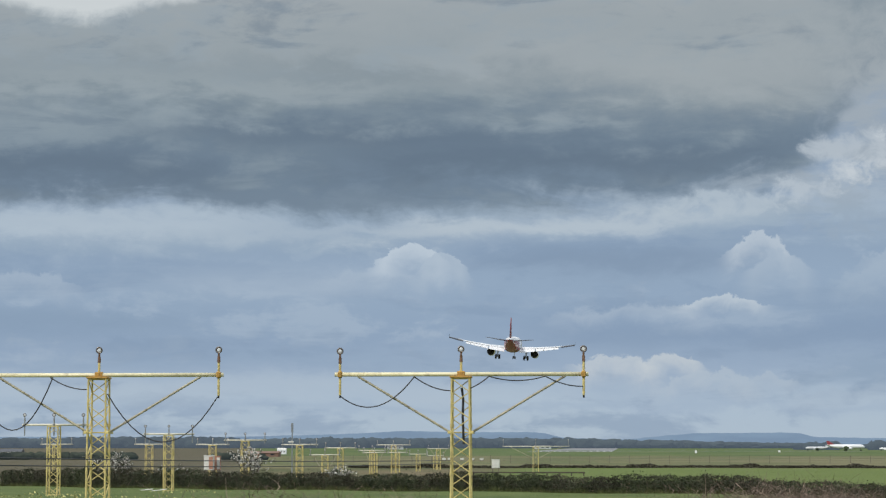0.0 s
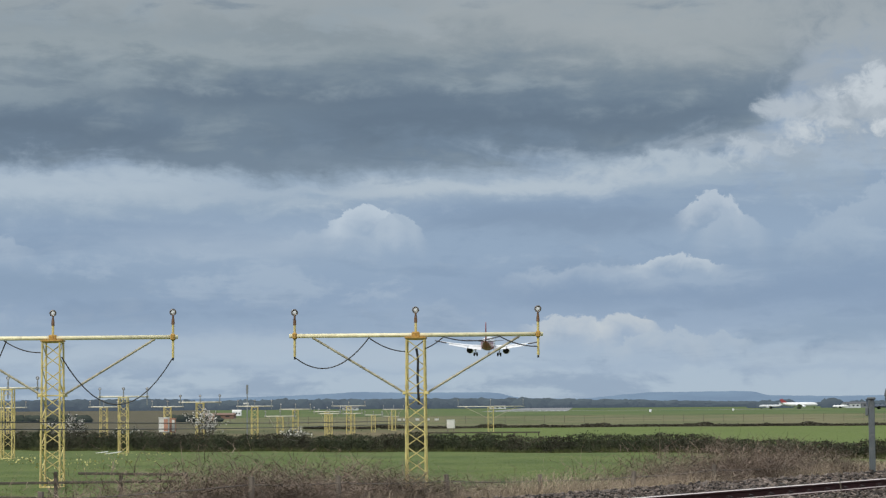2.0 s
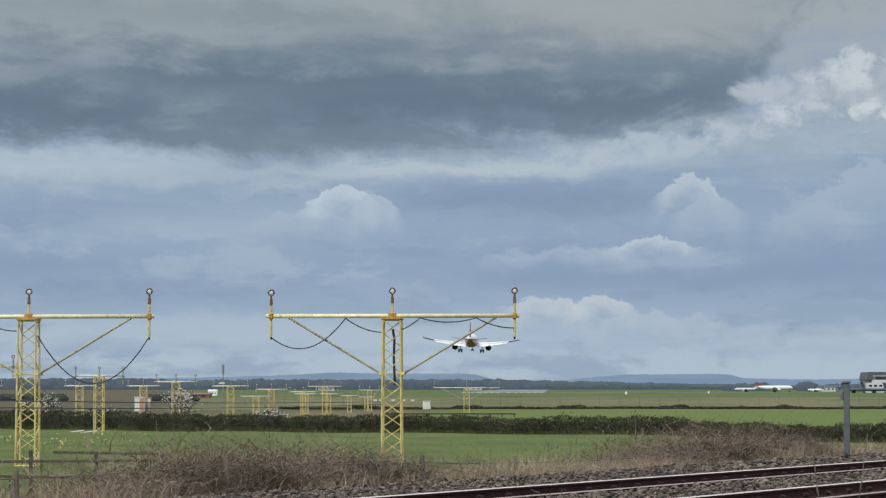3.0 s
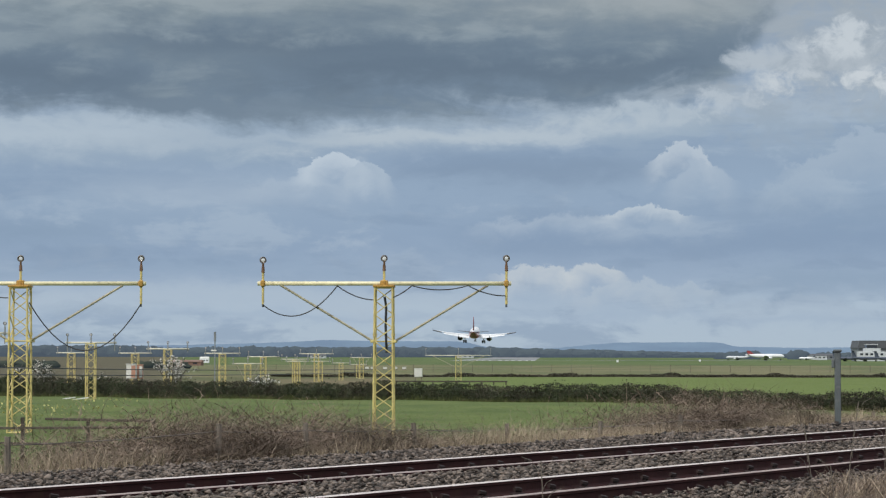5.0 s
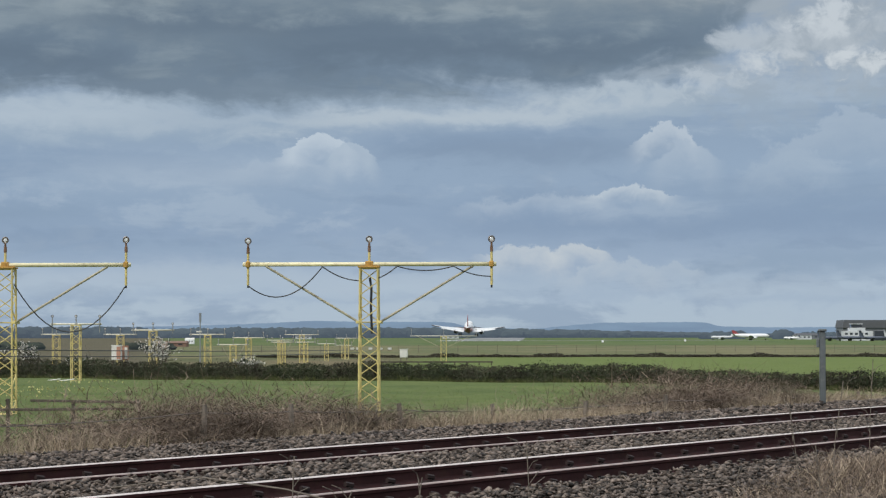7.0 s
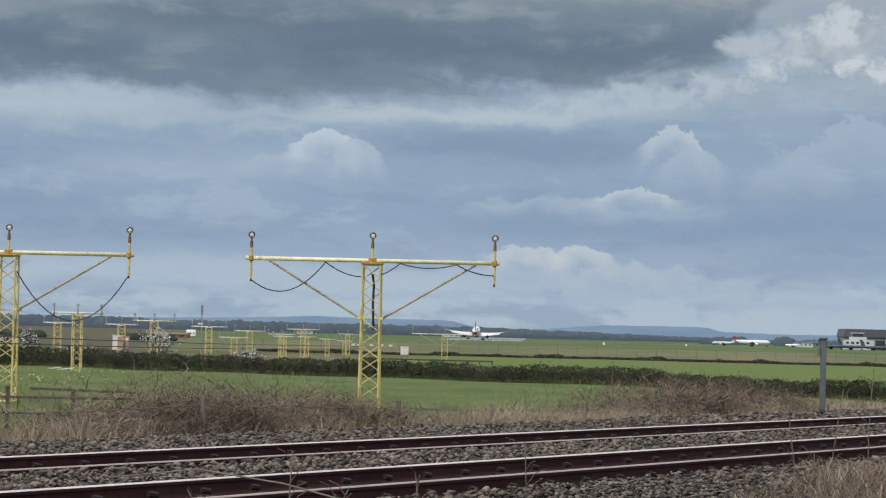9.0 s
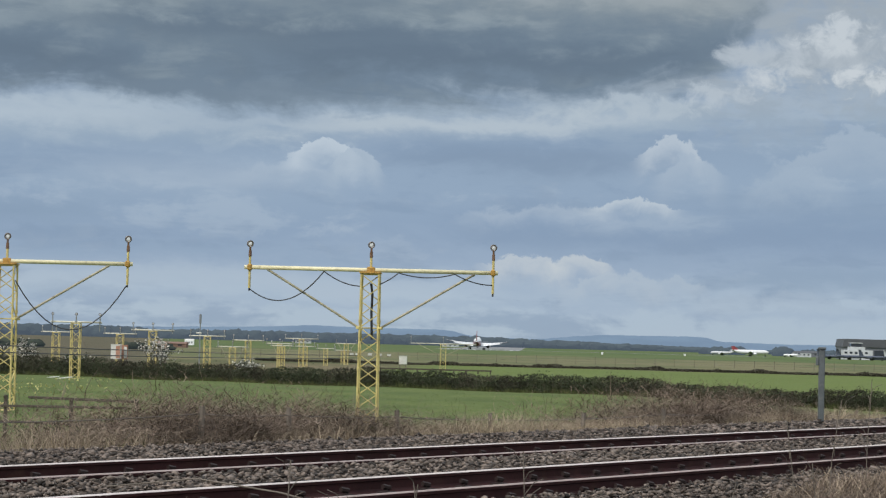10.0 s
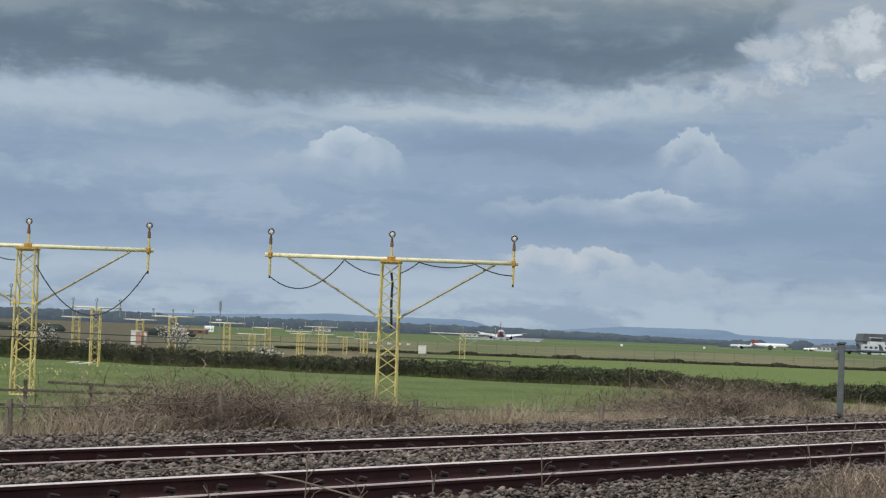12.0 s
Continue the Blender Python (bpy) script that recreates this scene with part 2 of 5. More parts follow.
M_YELLOW = material("weathered yellow paint", (0.58, 0.48, 0.19), 0.5, 0.0, 0.25, 1.6, 25, 0, (0.35, 0.28, 0.14), 0.45)
# paler copy of the mast yellow: light from above put into the colour
M_YELLOW_LIT = material("top-lit yellow paint", (0.74, 0.68, 0.44), 0.45, 0.0, 0.2, 1.2, 20, 0, (0.5, 0.45, 0.3), 0.4)
M_OCHRE = material("ochre clamp paint", (0.42, 0.24, 0.05), 0.5, 0.0, 0.25, 6, 40, 0, (0.2, 0.12, 0.05), 0.4)
M_BRONZE = material("brown cast metal", (0.20, 0.115, 0.07), 0.45, 0.6, 0.3, 8, 40)
M_LENS = material("lamp glass", (0.62, 0.64, 0.66), 0.12, 0.0, 0.05, 4, 20, 0, None, 0, 0, 0.9)
M_RIM = material("dull lamp rim", (0.17, 0.15, 0.14), 0.4, 0.7, 0.2, 8, 40)
M_CABLE = material("black cable sheath", (0.018, 0.018, 0.02), 0.55, 0, 0.3, 4, 30)
M_STRUT = material("pale weathered strut", (0.36, 0.33, 0.23), 0.55, 0, 0.3, 2.5, 18, 0, (0.14, 0.12, 0.09), 0.5)
M_GALV = material("dull galvanised lamp fitting", (0.26, 0.27, 0.26), 0.5, 0.3, 0.2, 4, 30, 0, (0.16, 0.15, 0.13), 0.4)
M_PALEBAR = material("bleached pale bar paint", (0.62, 0.60, 0.50), 0.5, 0, 0.15, 1.2, 20, 0, (0.45, 0.40, 0.24), 0.4)
M_DULLHEAD = material("dull pinkish rail head", (0.40, 0.31, 0.285), 0.5, 0.35, 0.2, 2, 30)
M_RAILTOP = material("polished running surface", (0.78, 0.68, 0.63), 0.40, 0.6, 0.15, 2, 30)
M_RUST = material("dark rusty rail steel", (0.046, 0.015, 0.015), 0.8, 0.0, 0.35, 1.5, 30, 0.3, (0.06, 0.028, 0.02), 0.4, 0, 0.25)
M_CLIP = material("rusty fastening", (0.018, 0.008, 0.007), 0.7, 0.2, 0.3, 12, 40)
M_SLEEPER = material("weathered sleeper concrete", (0.22, 0.19, 0.17), 0.85, 0, 0.3, 2, 30, 0.5, (0.10, 0.07, 0.05), 0.5)
M_STONE = material("rust-stained ballast stone", (0.235, 0.19, 0.16), 0.7, 0, 0.35, 1.1, 40, 0.3, (0.085, 0.06, 0.048), 0.6, 0.95, 0.3)
M_WOOD = material("grey weathered wood", (0.16, 0.135, 0.11), 0.85, 0, 0.3, 3, 60, 0.5, (0.07, 0.065, 0.05), 0.4)
M_DARKWOOD = material("dark wet timber", (0.07, 0.06, 0.045), 0.85, 0, 0.3, 3, 60, 0.4)
M_POST = material("dull grey post paint", (0.11, 0.125, 0.13), 0.6, 0.2, 0.25, 2, 40, 0, (0.2, 0.2, 0.19), 0.4)
M_WIRE = material("rusty fence wire", (0.12, 0.10, 0.09), 0.6, 0.4, 0.2, 3, 20)
M_WHITE = material("white gloss paint", (0.80, 0.81, 0.82), 0.3, 0, 0.04, 0.5, 6)
M_WING = material("light grey wing paint", (0.72, 0.74, 0.76), 0.28, 0, 0.06, 0.6, 8)
M_RED = material("red fuselage paint", (0.27, 0.052, 0.055), 0.3, 0, 0.08, 0.5, 6)
M_DARK = material("dark engine interior", (0.02, 0.02, 0.022), 0.5, 0.4, 0.2, 2, 10)
# shade on tailplane, ailerons and wing tips is put into this grey
M_SHADOWGREY = material("shade-darkened control surface", (0.055, 0.06, 0.075), 0.45, 0, 0.1, 1, 8)
M_TYRE = material("black rubber", (0.02, 0.02, 0.02), 0.8, 0, 0.2, 4, 30)
M_STEEL = material("bare steel leg", (0.4, 0.41, 0.42), 0.35, 0.8, 0.1, 2, 20)


# ---- building blocks ----
def part(name, bm, mat, parent=None, label="", smooth=False):
    """Links a bmesh as one mesh object under a thing or a part."""
    me = bpy.data.meshes.new(name)
    if smooth:
        for f in bm.faces:
            f.smooth = True
    bm.to_mesh(me)
    bm.free()
    me.materials.append(mat)
    ob = new(name, me)
    ob.parent = parent
    return tagged(ob, label)


def raw(name, verts, faces, mat, parent=None, label=""):
    me = bpy.data.meshes.new(name)
    me.from_pydata(verts, [], faces)
    me.materials.append(mat)
    ob = new(name, me)
    ob.parent = parent
    return tagged(ob, label)


def fast_mesh(name, verts, corners, sides, mat):
    """A mesh from arrays: verts (n, 3), corners (f * sides)."""
    me = bpy.data.meshes.new(name)
    count = len(corners) // sides
    me.vertices.add(len(verts))
    me.vertices.foreach_set("co", np.asarray(verts, dtype=np.float32).ravel())
    me.loops.add(len(corners))
    me.loops.foreach_set("vertex_index", np.asarray(corners, dtype=np.int32))
    me.polygons.add(count)
    me.polygons.foreach_set("loop_start", np.arange(0, count * sides, sides, dtype=np.int32))
    me.update(calc_edges=True)
    me.materials.append(mat)
    return new(name, me)


def thing(name, x, y, z, label, category, group="", rz=0.0, kind=""):
    ob = new(name)
    ob.empty_display_size = 0.2
    ob.matrix_basis = pose(x, y, z, 0, 0, rz)
    return tagged(ob, label, category, group, kind)


def box(bm, c, s, bevel=0.0, m=None):
    r = bmesh.ops.create_cube(bm, size=1.0)
    vs = r["verts"]
    bmesh.ops.scale(bm, vec=s, verts=vs)
    if bevel:
        es = list({e for v in vs for e in v.link_edges})
        r = bmesh.ops.bevel(bm, geom=es, offset=bevel, segments=1, affect="EDGES")
        vs = list({v for f in r["faces"] for v in f.verts} | {v for v in vs if v.is_valid})
    if m is not None:
        bmesh.ops.transform(bm, matrix=m, verts=vs)
    bmesh.ops.translate(bm, vec=c, verts=vs)
    return vs


def rod(bm, p, q, r, sides=8, r2=None, caps=True):
    p, q = Vector(p), Vector(q)
    d = q - p
    m = Matrix.Translation((p + q) / 2) @ d.to_track_quat("Z", "Y").to_matrix().to_4x4()
    return bmesh.ops.create_cone(bm, cap_ends=caps, segments=sides, radius1=r, radius2=r if r2 is None else r2, depth=d.length, matrix=m)["verts"]


def rope(bm, pts, r, sides=6):
    """A thin tube along points."""
    pts = [Vector(p) for p in pts]
    rings = []
    for i, p in enumerate(pts):
        d = (pts[min(i + 1, len(pts) - 1)] - pts[max(i - 1, 0)]).normalized()
        q = d.to_track_quat("Z", "Y")
        rings.append([bm.verts.new(p + q @ Vector((r * math.cos(2 * math.pi * k / sides), r * math.sin(2 * math.pi * k / sides), 0))) for k in range(sides)])
    for a, b in zip(rings, rings[1:]):
        for k in range(sides):
            bm.faces.new((a[k], a[(k + 1) % sides], b[(k + 1) % sides], b[k]))
    bm.faces.new(rings[0][::-1])
    bm.faces.new(rings[-1])


def sag(p, q, drop, n=14):
    p, q = Vector(p), Vector(q)
    return [p.lerp(q, i / n) - Vector((0, 0, drop * 4 * (i / n) * (1 - i / n))) for i in range(n + 1)]


def lathe(bm, rings, sides=16, m=None, cap0=True, cap1=True):
    """Rings of (z, radius) about the z axis."""
    made = []
    for z, r in rings:
        made.append([bm.verts.new((r * math.cos(2 * math.pi * k / sides), r * math.sin(2 * math.pi * k / sides), z)) for k in range(sides)])
    for a, b in zip(made, made[1:]):
        for k in range(sides):
            bm.faces.new((a[k], a[(k + 1) % sides], b[(k + 1) % sides], b[k]))
    if cap0:
        bm.faces.new(made[0][::-1])
    if cap1:
        bm.faces.new(made[-1])
    if m is not None:
        bmesh.ops.transform(bm, matrix=m, verts=[v for ring in made for v in ring])


def loft(bm, rings):
    made = [[bm.verts.new(p) for p in ring] for ring in rings]
    n = len(made[0])
    for a, b in zip(made, made[1:]):
        for k in range(n):
            bm.faces.new((a[k], a[(k + 1) % n], b[(k + 1) % n], b[k]))
    bm.faces.new(made[0][::-1])
    bm.faces.new(made[-1])
    bmesh.ops.recalc_face_normals(bm, faces=bm.faces[:])


# ---- the ground ----
BEARING = radians(30.0)  # of the railway, to the right of the runway's heading
SIN, COS = math.sin(BEARING), math.cos(BEARING)
RAIL_TOP = 1.40
RAILS = (10.95, 12.33, 14.12, 15.5)  # distances of the rails from the camera, square to the railway


def on_track(s, q, z=0.0):
    """A point s along the railway and q across it, seen from the camera."""
    return Vector((s * SIN - q * COS, s * COS + q * SIN, z))


FAR_Y = (-9000, 40, 62, 86, 117, 147, 200, 320, 600, 9000)
FAR_Z = (-0.2, -0.4, -0.45, -0.35, 0.2, -0.2, -0.55, -1.1, -1.05, -1.05)
BED_Q = (-400, 4.0, 6.5, 9.0, 9.9, 10.7, 10.87, 11.1, 12.4, 12.75, 13.6, 14.02, 14.2, 15.7, 16.2, 16.9, 17.7, 18.5, 21.0, 24.5)
BED_Z = (1.05, 1.05, 1.0, 1.1, 1.2, 1.26, 1.27, 1.2, 1.22, 1.29, 1.32, 1.34, 1.2, 1.22, 1.27, 1.30, 1.31, 1.08, 0.35, -0.3)


def ground_height(x, y):
    s, q = x * SIN + y * COS, -x * COS + y * SIN
    land = np.interp(y, FAR_Y, FAR_Z)
    bed = np.interp(q, BED_Q, BED_Z)
    k = np.clip((q - 18.5) / 6.0, 0, 1)
    k = k * k * (3 - 2 * k)
    lump = 0.06 * np.sin(x * 0.31 + 1.0) * np.sin(y * 0.23) * k
    return bed * (1 - k) + land * k + lump


def make_ground():
    def spread(near, far, step, grow=1.18):
        out = list(near)
        while out[-1] < far:
            out.append(out[-1] + step)
            step *= grow
        return out

    qs = spread(np.concatenate([np.arange(0, 9, 1.5), np.arange(9, 30, 0.5), np.arange(30, 160, 3.0)]), 7000, 4.0)
    qs = [-v for v in spread([2.0], 7000, 3.0, 1.4)][::-1] + qs
    ss = spread(np.arange(0, 260, 3.0), 7000, 4.0)
    ss = [-v for v in spread([3.0], 7000, 3.0, 1.2)][::-1] + ss
    Q, S = np.meshgrid(np.array(qs), np.array(ss))
    X, Y = S * SIN - Q * COS, S * COS + Q * SIN
    Z = ground_height(X, Y)
    verts = np.stack([X, Y, Z], -1).reshape(-1, 3)
    n, w = len(ss), len(qs)
    i = (np.arange(n - 1)[:, None] * w + np.arange(w - 1)[None, :]).ravel()
    corners = np.stack([i, i + w, i + w + 1, i + 1], -1).ravel()
    m = bpy.data.materials.new("grassland")
    m.use_nodes = True
    g = Graph(m.node_tree)
    at = g.node("ShaderNodeTexCoord").outputs["Object"]
    p = g.node("ShaderNodeSeparateXYZ", {0: at})
    x, y = p.outputs[0], p.outputs[1]
    q = g.math("ADD", g.math("MULTIPLY", x, -COS), g.math("MULTIPLY", y, SIN))
    flat = g.node("ShaderNodeMapping", {"Vector": at, "Scale": (0.03, 0.012, 1.0)}).outputs[0]
    big = g.noise(flat, 1.0, 5, 0.6)
    mid = g.noise(at, 0.22, 6, 0.72)
    tiny = g.noise(at, 9.0, 4, 0.7)
    val = g.math("ADD", g.math("MULTIPLY", mid, 0.55), g.math("MULTIPLY", tiny, 0.45))
    # beyond the hedge: h is the distance past the hedge's line
    h = g.math("SUBTRACT", g.math("ADD", g.math("MULTIPLY", x, 0.714), g.math("MULTIPLY", y, 0.70)), 86.95)
    h = g.math("ADD", h, g.math("MULTIPLY", g.math("SUBTRACT", big, 0.5), 8.0))
    near = g.mix(g.smooth(val, 0.35, 0.65), (0.058, 0.092, 0.024), (0.128, 0.158, 0.046))
    crop = g.mix(g.smooth(val, 0.35, 0.65), (0.088, 0.122, 0.028), (0.130, 0.170, 0.044))
    rough_grass = g.mix(g.smooth(g.math("ADD", g.math("MULTIPLY", big, 0.5), g.math("MULTIPLY", mid, 0.5)), 0.42, 0.60), (0.080, 0.088, 0.036), (0.155, 0.125, 0.070))
    air = g.mix(g.smooth(big, 0.35, 0.6), (0.06, 0.10, 0.028), (0.095, 0.125, 0.042))
    col = g.mix(g.smooth(h, -1.0, 1.0), near, crop)
    # the sown field ends where the lights' rough strip begins
    strip = g.smooth(g.math("ADD", x, g.math("MULTIPLY", g.math("SUBTRACT", big, 0.5), 14.0)), -14.0, -22.0)
    strip = g.math("MULTIPLY", strip, g.smooth(h, -1.0, 1.0))
    col = g.mix(strip, col, rough_grass)
    edge = g.math("ADD", y, g.math("MULTIPLY", g.math("SUBTRACT", mid, 0.5), 30.0))
    col = g.mix(g.smooth(edge, 372, 380), col, g.mix(g.smooth(big, 0.4, 0.6), (0.105, 0.118, 0.05), (0.155, 0.145, 0.075)))
    col = g.mix(g.smooth(edge, 700, 820), col, air)
    # bare brown farmland left of the lights
    brown = g.math("MULTIPLY", g.smooth(g.math("ADD", g.math("ADD", x, g.math("MULTIPLY", y, 0.158)), g.math("MULTIPLY", g.math("SUBTRACT", big, 0.5), 12.0)), 2.0, -7.0), g.smooth(edge, 185, 215))
    col = g.mix(brown, col, g.mix(g.smooth(mid, 0.4, 0.6), (0.070, 0.066, 0.038), (0.105, 0.090, 0.055)))
    # dead grass and litter beside the railway
    litter = g.mix(g.smooth(tiny, 0.35, 0.65), (0.10, 0.075, 0.045), (0.24, 0.19, 0.11))
    dry = g.math("ADD", q, g.math("MULTIPLY", g.math("SUBTRACT", mid, 0.5), 9.0))
    col = g.mix(g.smooth(dry, 24.5, 21.0), col, litter)
    bed = g.mix(g.smooth(tiny, 0.35, 0.65), (0.02, 0.016, 0.014), (0.06, 0.05, 0.042))
    col = g.mix(g.math("MULTIPLY", g.smooth(q, 7.4, 8.2), g.smooth(q, 18.7, 18.1)), col, bed)
    b = g.node("ShaderNodeBsdfPrincipled", {"Base Color": col, "Roughness": 0.9, "Specular IOR Level": 0.2})
    g.put(b.inputs["Normal"], g.node("ShaderNodeBump", {"Strength": 0.8, "Distance": 0.12, "Height": val}).outputs[0])
    g.tree.links.new(b.outputs[0], g.node("ShaderNodeOutputMaterial").inputs[0])
    ob = fast_mesh("ground", verts, corners, 4, m)
    for f in ob.data.polygons:
        f.use_smooth = True
    tagged(ob, "green farmland and airfield grass with rough strips", "ground", kind="structure")


make_ground()


# ---- the railway ----
def rail_profile():
    """Half section of a flat-bottom rail, foot at 0, head at 0.159."""
    half = [(0.070, 0.0), (0.070, 0.011), (0.022, 0.030), (0.010, 0.042), (0.010, 0.112), (0.033, 0.124), (0.036, 0.150), (0.028, 0.159)]
    return half + [(-a, b) for a, b in half[::-1]]


def make_railway():
    s0, s1 = -12.0, 95.0
    for track in ((RAILS[0], RAILS[1]), (RAILS[2], RAILS[3])):
        mid = (track[0] + track[1]) / 2
        line = thing("railway_track", *on_track(0, mid, RAIL_TOP - 0.159), "two rusty rails with polished heads on ballasted sleepers", "railway track", "railway tracks", 90 - 30.0)
        # in the track's own space x runs along the railway, y across it
        sleeper = bmesh.new()
        box(sleeper, (0, 0, -0.11), (0.26, 2.5, 0.19), 0.02)
        first = part("sleeper", sleeper, M_SLEEPER, line)
        fast = bmesh.new()
        box(fast, (0, 0, 0.022), (0.16, 0.12, 0.036), 0.008)
        rod(fast, (-0.04, 0.01, 0.07), (0.05, -0.01, 0.085), 0.026, 6)
        rod(fast, (-0.05, 0.0, 0.03), (0.05, 0.0, 0.03), 0.016, 6)
        rod(fast, (0.05, 0.0, 0.03), (0.03, 0.035, 0.045), 0.014, 6)
        rod(fast, (-0.05, 0.0, 0.03), (-0.02, -0.035, 0.05), 0.014, 6)
        clip_mesh = part("clip", fast, M_CLIP, first)
        n = 0
        for k in range(int((s1 - s0) / 0.70)):
            x = s0 + 0.35 + 0.70 * k
            ob = first if k == 0 else new("sleeper", first.data)
            ob.parent = line
            ob.location = (x, 0, 0)
            if x > 45:
                continue
            for side in (-1, 1):
                for inner in (-1, 1):
                    if n == 0:
                        c = clip_mesh
                    else:
                        c = new("clip", clip_mesh.data)
                    n += 1
                    c.parent = ob
                    c.location = (0, side * 0.69 + inner * 0.125, -0.012)
                    c.rotation_euler = (0, 0, 0 if inner > 0 else math.pi)
        for q in track:
            prof = rail_profile()
            rail = bmesh.new()
            rings = []
            for i in range(0, 28):
                x = s0 + (s1 - s0) * i / 27
                rings.append([(x, q - mid + a, b) for a, b in prof])
            loft(rail, rings)
            ob = part("rail", rail, M_RUST, line)
            ob.data.materials.append(M_RAILTOP)
            near = q == track[0]
            ob.data.materials[1] = M_DULLHEAD if near else M_RAILTOP
            for f in ob.data.polygons:
                zs = [ob.data.vertices[v].co.z for v in f.vertices]
                if min(zs) > (0.1495 if near else 0.149):
                    f.material_index = 1


make_railway()


# ---- approach lights ----
def lamp_part(parent, x, z_low, z_bar, z_top, r=0.13, stem_mat=None, base_mat=None):
    """A stem clamped to the bar, with a round lamp on top that looks back down the approach."""
    bm = bmesh.new()
    rod(bm, (x, 0, z_low), (x, 0, z_top - r * 2.6), r * 0.36, 8)
    stem = part("lamp_stem", bm, stem_mat or M_YELLOW, parent)
    bm = bmesh.new()
    rod(bm, (x, 0, z_top - r * 3.6), (x, 0, z_top - r * 1.9), r * 0.5, 10, r * 0.42)
    rod(bm, (x, 0, z_top - r * 2.0), (x, 0, z_top - r * 0.9), r * 0.3, 8)
    part("lamp_base", bm, base_mat or M_BRONZE, stem, "grey lamp socket" if base_mat else "brown cast lamp socket")
    bm = bmesh.new()
    turn = Matrix.Translation((x, 0, z_top)) @ pose(0, 0, 0, 90, 0, 0)
    lathe(bm, [(-r * 0.9, r * 0.45), (-r * 0.6, r * 0.8), (0.0, r * 1.0), (r * 0.25, r * 1.02), (r * 0.28, r * 0.68), (r * 0.15, r * 0.66)], 18, turn, True, False)
    part("lamp_housing", bm, M_RIM, stem, "dull round lamp housing", True)
    bm = bmesh.new()
    lathe(bm, [(r * 0.1, r * 0.66), (r * 0.16, r * 0.5), (r * 0.2, r * 0.25), (r * 0.21, 0.01)], 16, turn)
    part("lens", bm, M_LENS, stem, "clear glass lens", True)
    bm = bmesh.new()
    box(bm, (x, 0, z_bar), (r * 1.3, r * 1.9, r * 1.9), r * 0.3)
    part("clamp", bm, stem_mat or M_OCHRE, parent)
    return stem


def lattice(parent, w, z0, z1, panel, leg_r, brace_r, mat=None, flare=1.0):
    """A square lattice mast: four legs, zig-zag bracing on each face, ring bars; flare: how much wider its foot is."""
    mat = mat or M_YELLOW
    h = w / 2

    def at(i, z):
        k = h * (1 + (flare - 1) * (z1 - z) / (z1 - z0))
        return Vector(((-k, k, k, -k)[i], (-k, -k, k, k)[i], z))

    for i in range(4):
        bm = bmesh.new()
        rod(bm, at(i, z0), at(i, z1), leg_r * 1.15, 8, leg_r)
        for u in (0.36, 0.68):
            z = z0 + (z1 - z0) * u
            rod(bm, at(i, z - 0.05), at(i, z + 0.05), leg_r * 1.5, 8)
        part("mast_leg", bm, mat, parent)
    n = max(2, round((z1 - z0 - 0.15) / panel))
    for i in range(4):
        j = (i + 1) % 4
        bm = bmesh.new()
        for k in range(n):
            za, zb = z0 + 0.1 + (z1 - z0 - 0.15) * k / n, z0 + 0.1 + (z1 - z0 - 0.15) * (k + 1) / n
            if (k + i) % 2:
                rod(bm, at(i, za), at(j, zb), brace_r, 5)
            else:
                rod(bm, at(j, za), at(i, zb), brace_r, 5)
        part("lattice_bracing", bm, mat, parent)
    for z in (z0 + 0.05, z1 - 0.03):
        bm = bmesh.new()
        for i in range(4):
            rod(bm, at(i, z), at((i + 1) % 4, z), leg_r * 0.9, 6)
        part("mast_ring", bm, mat, parent)


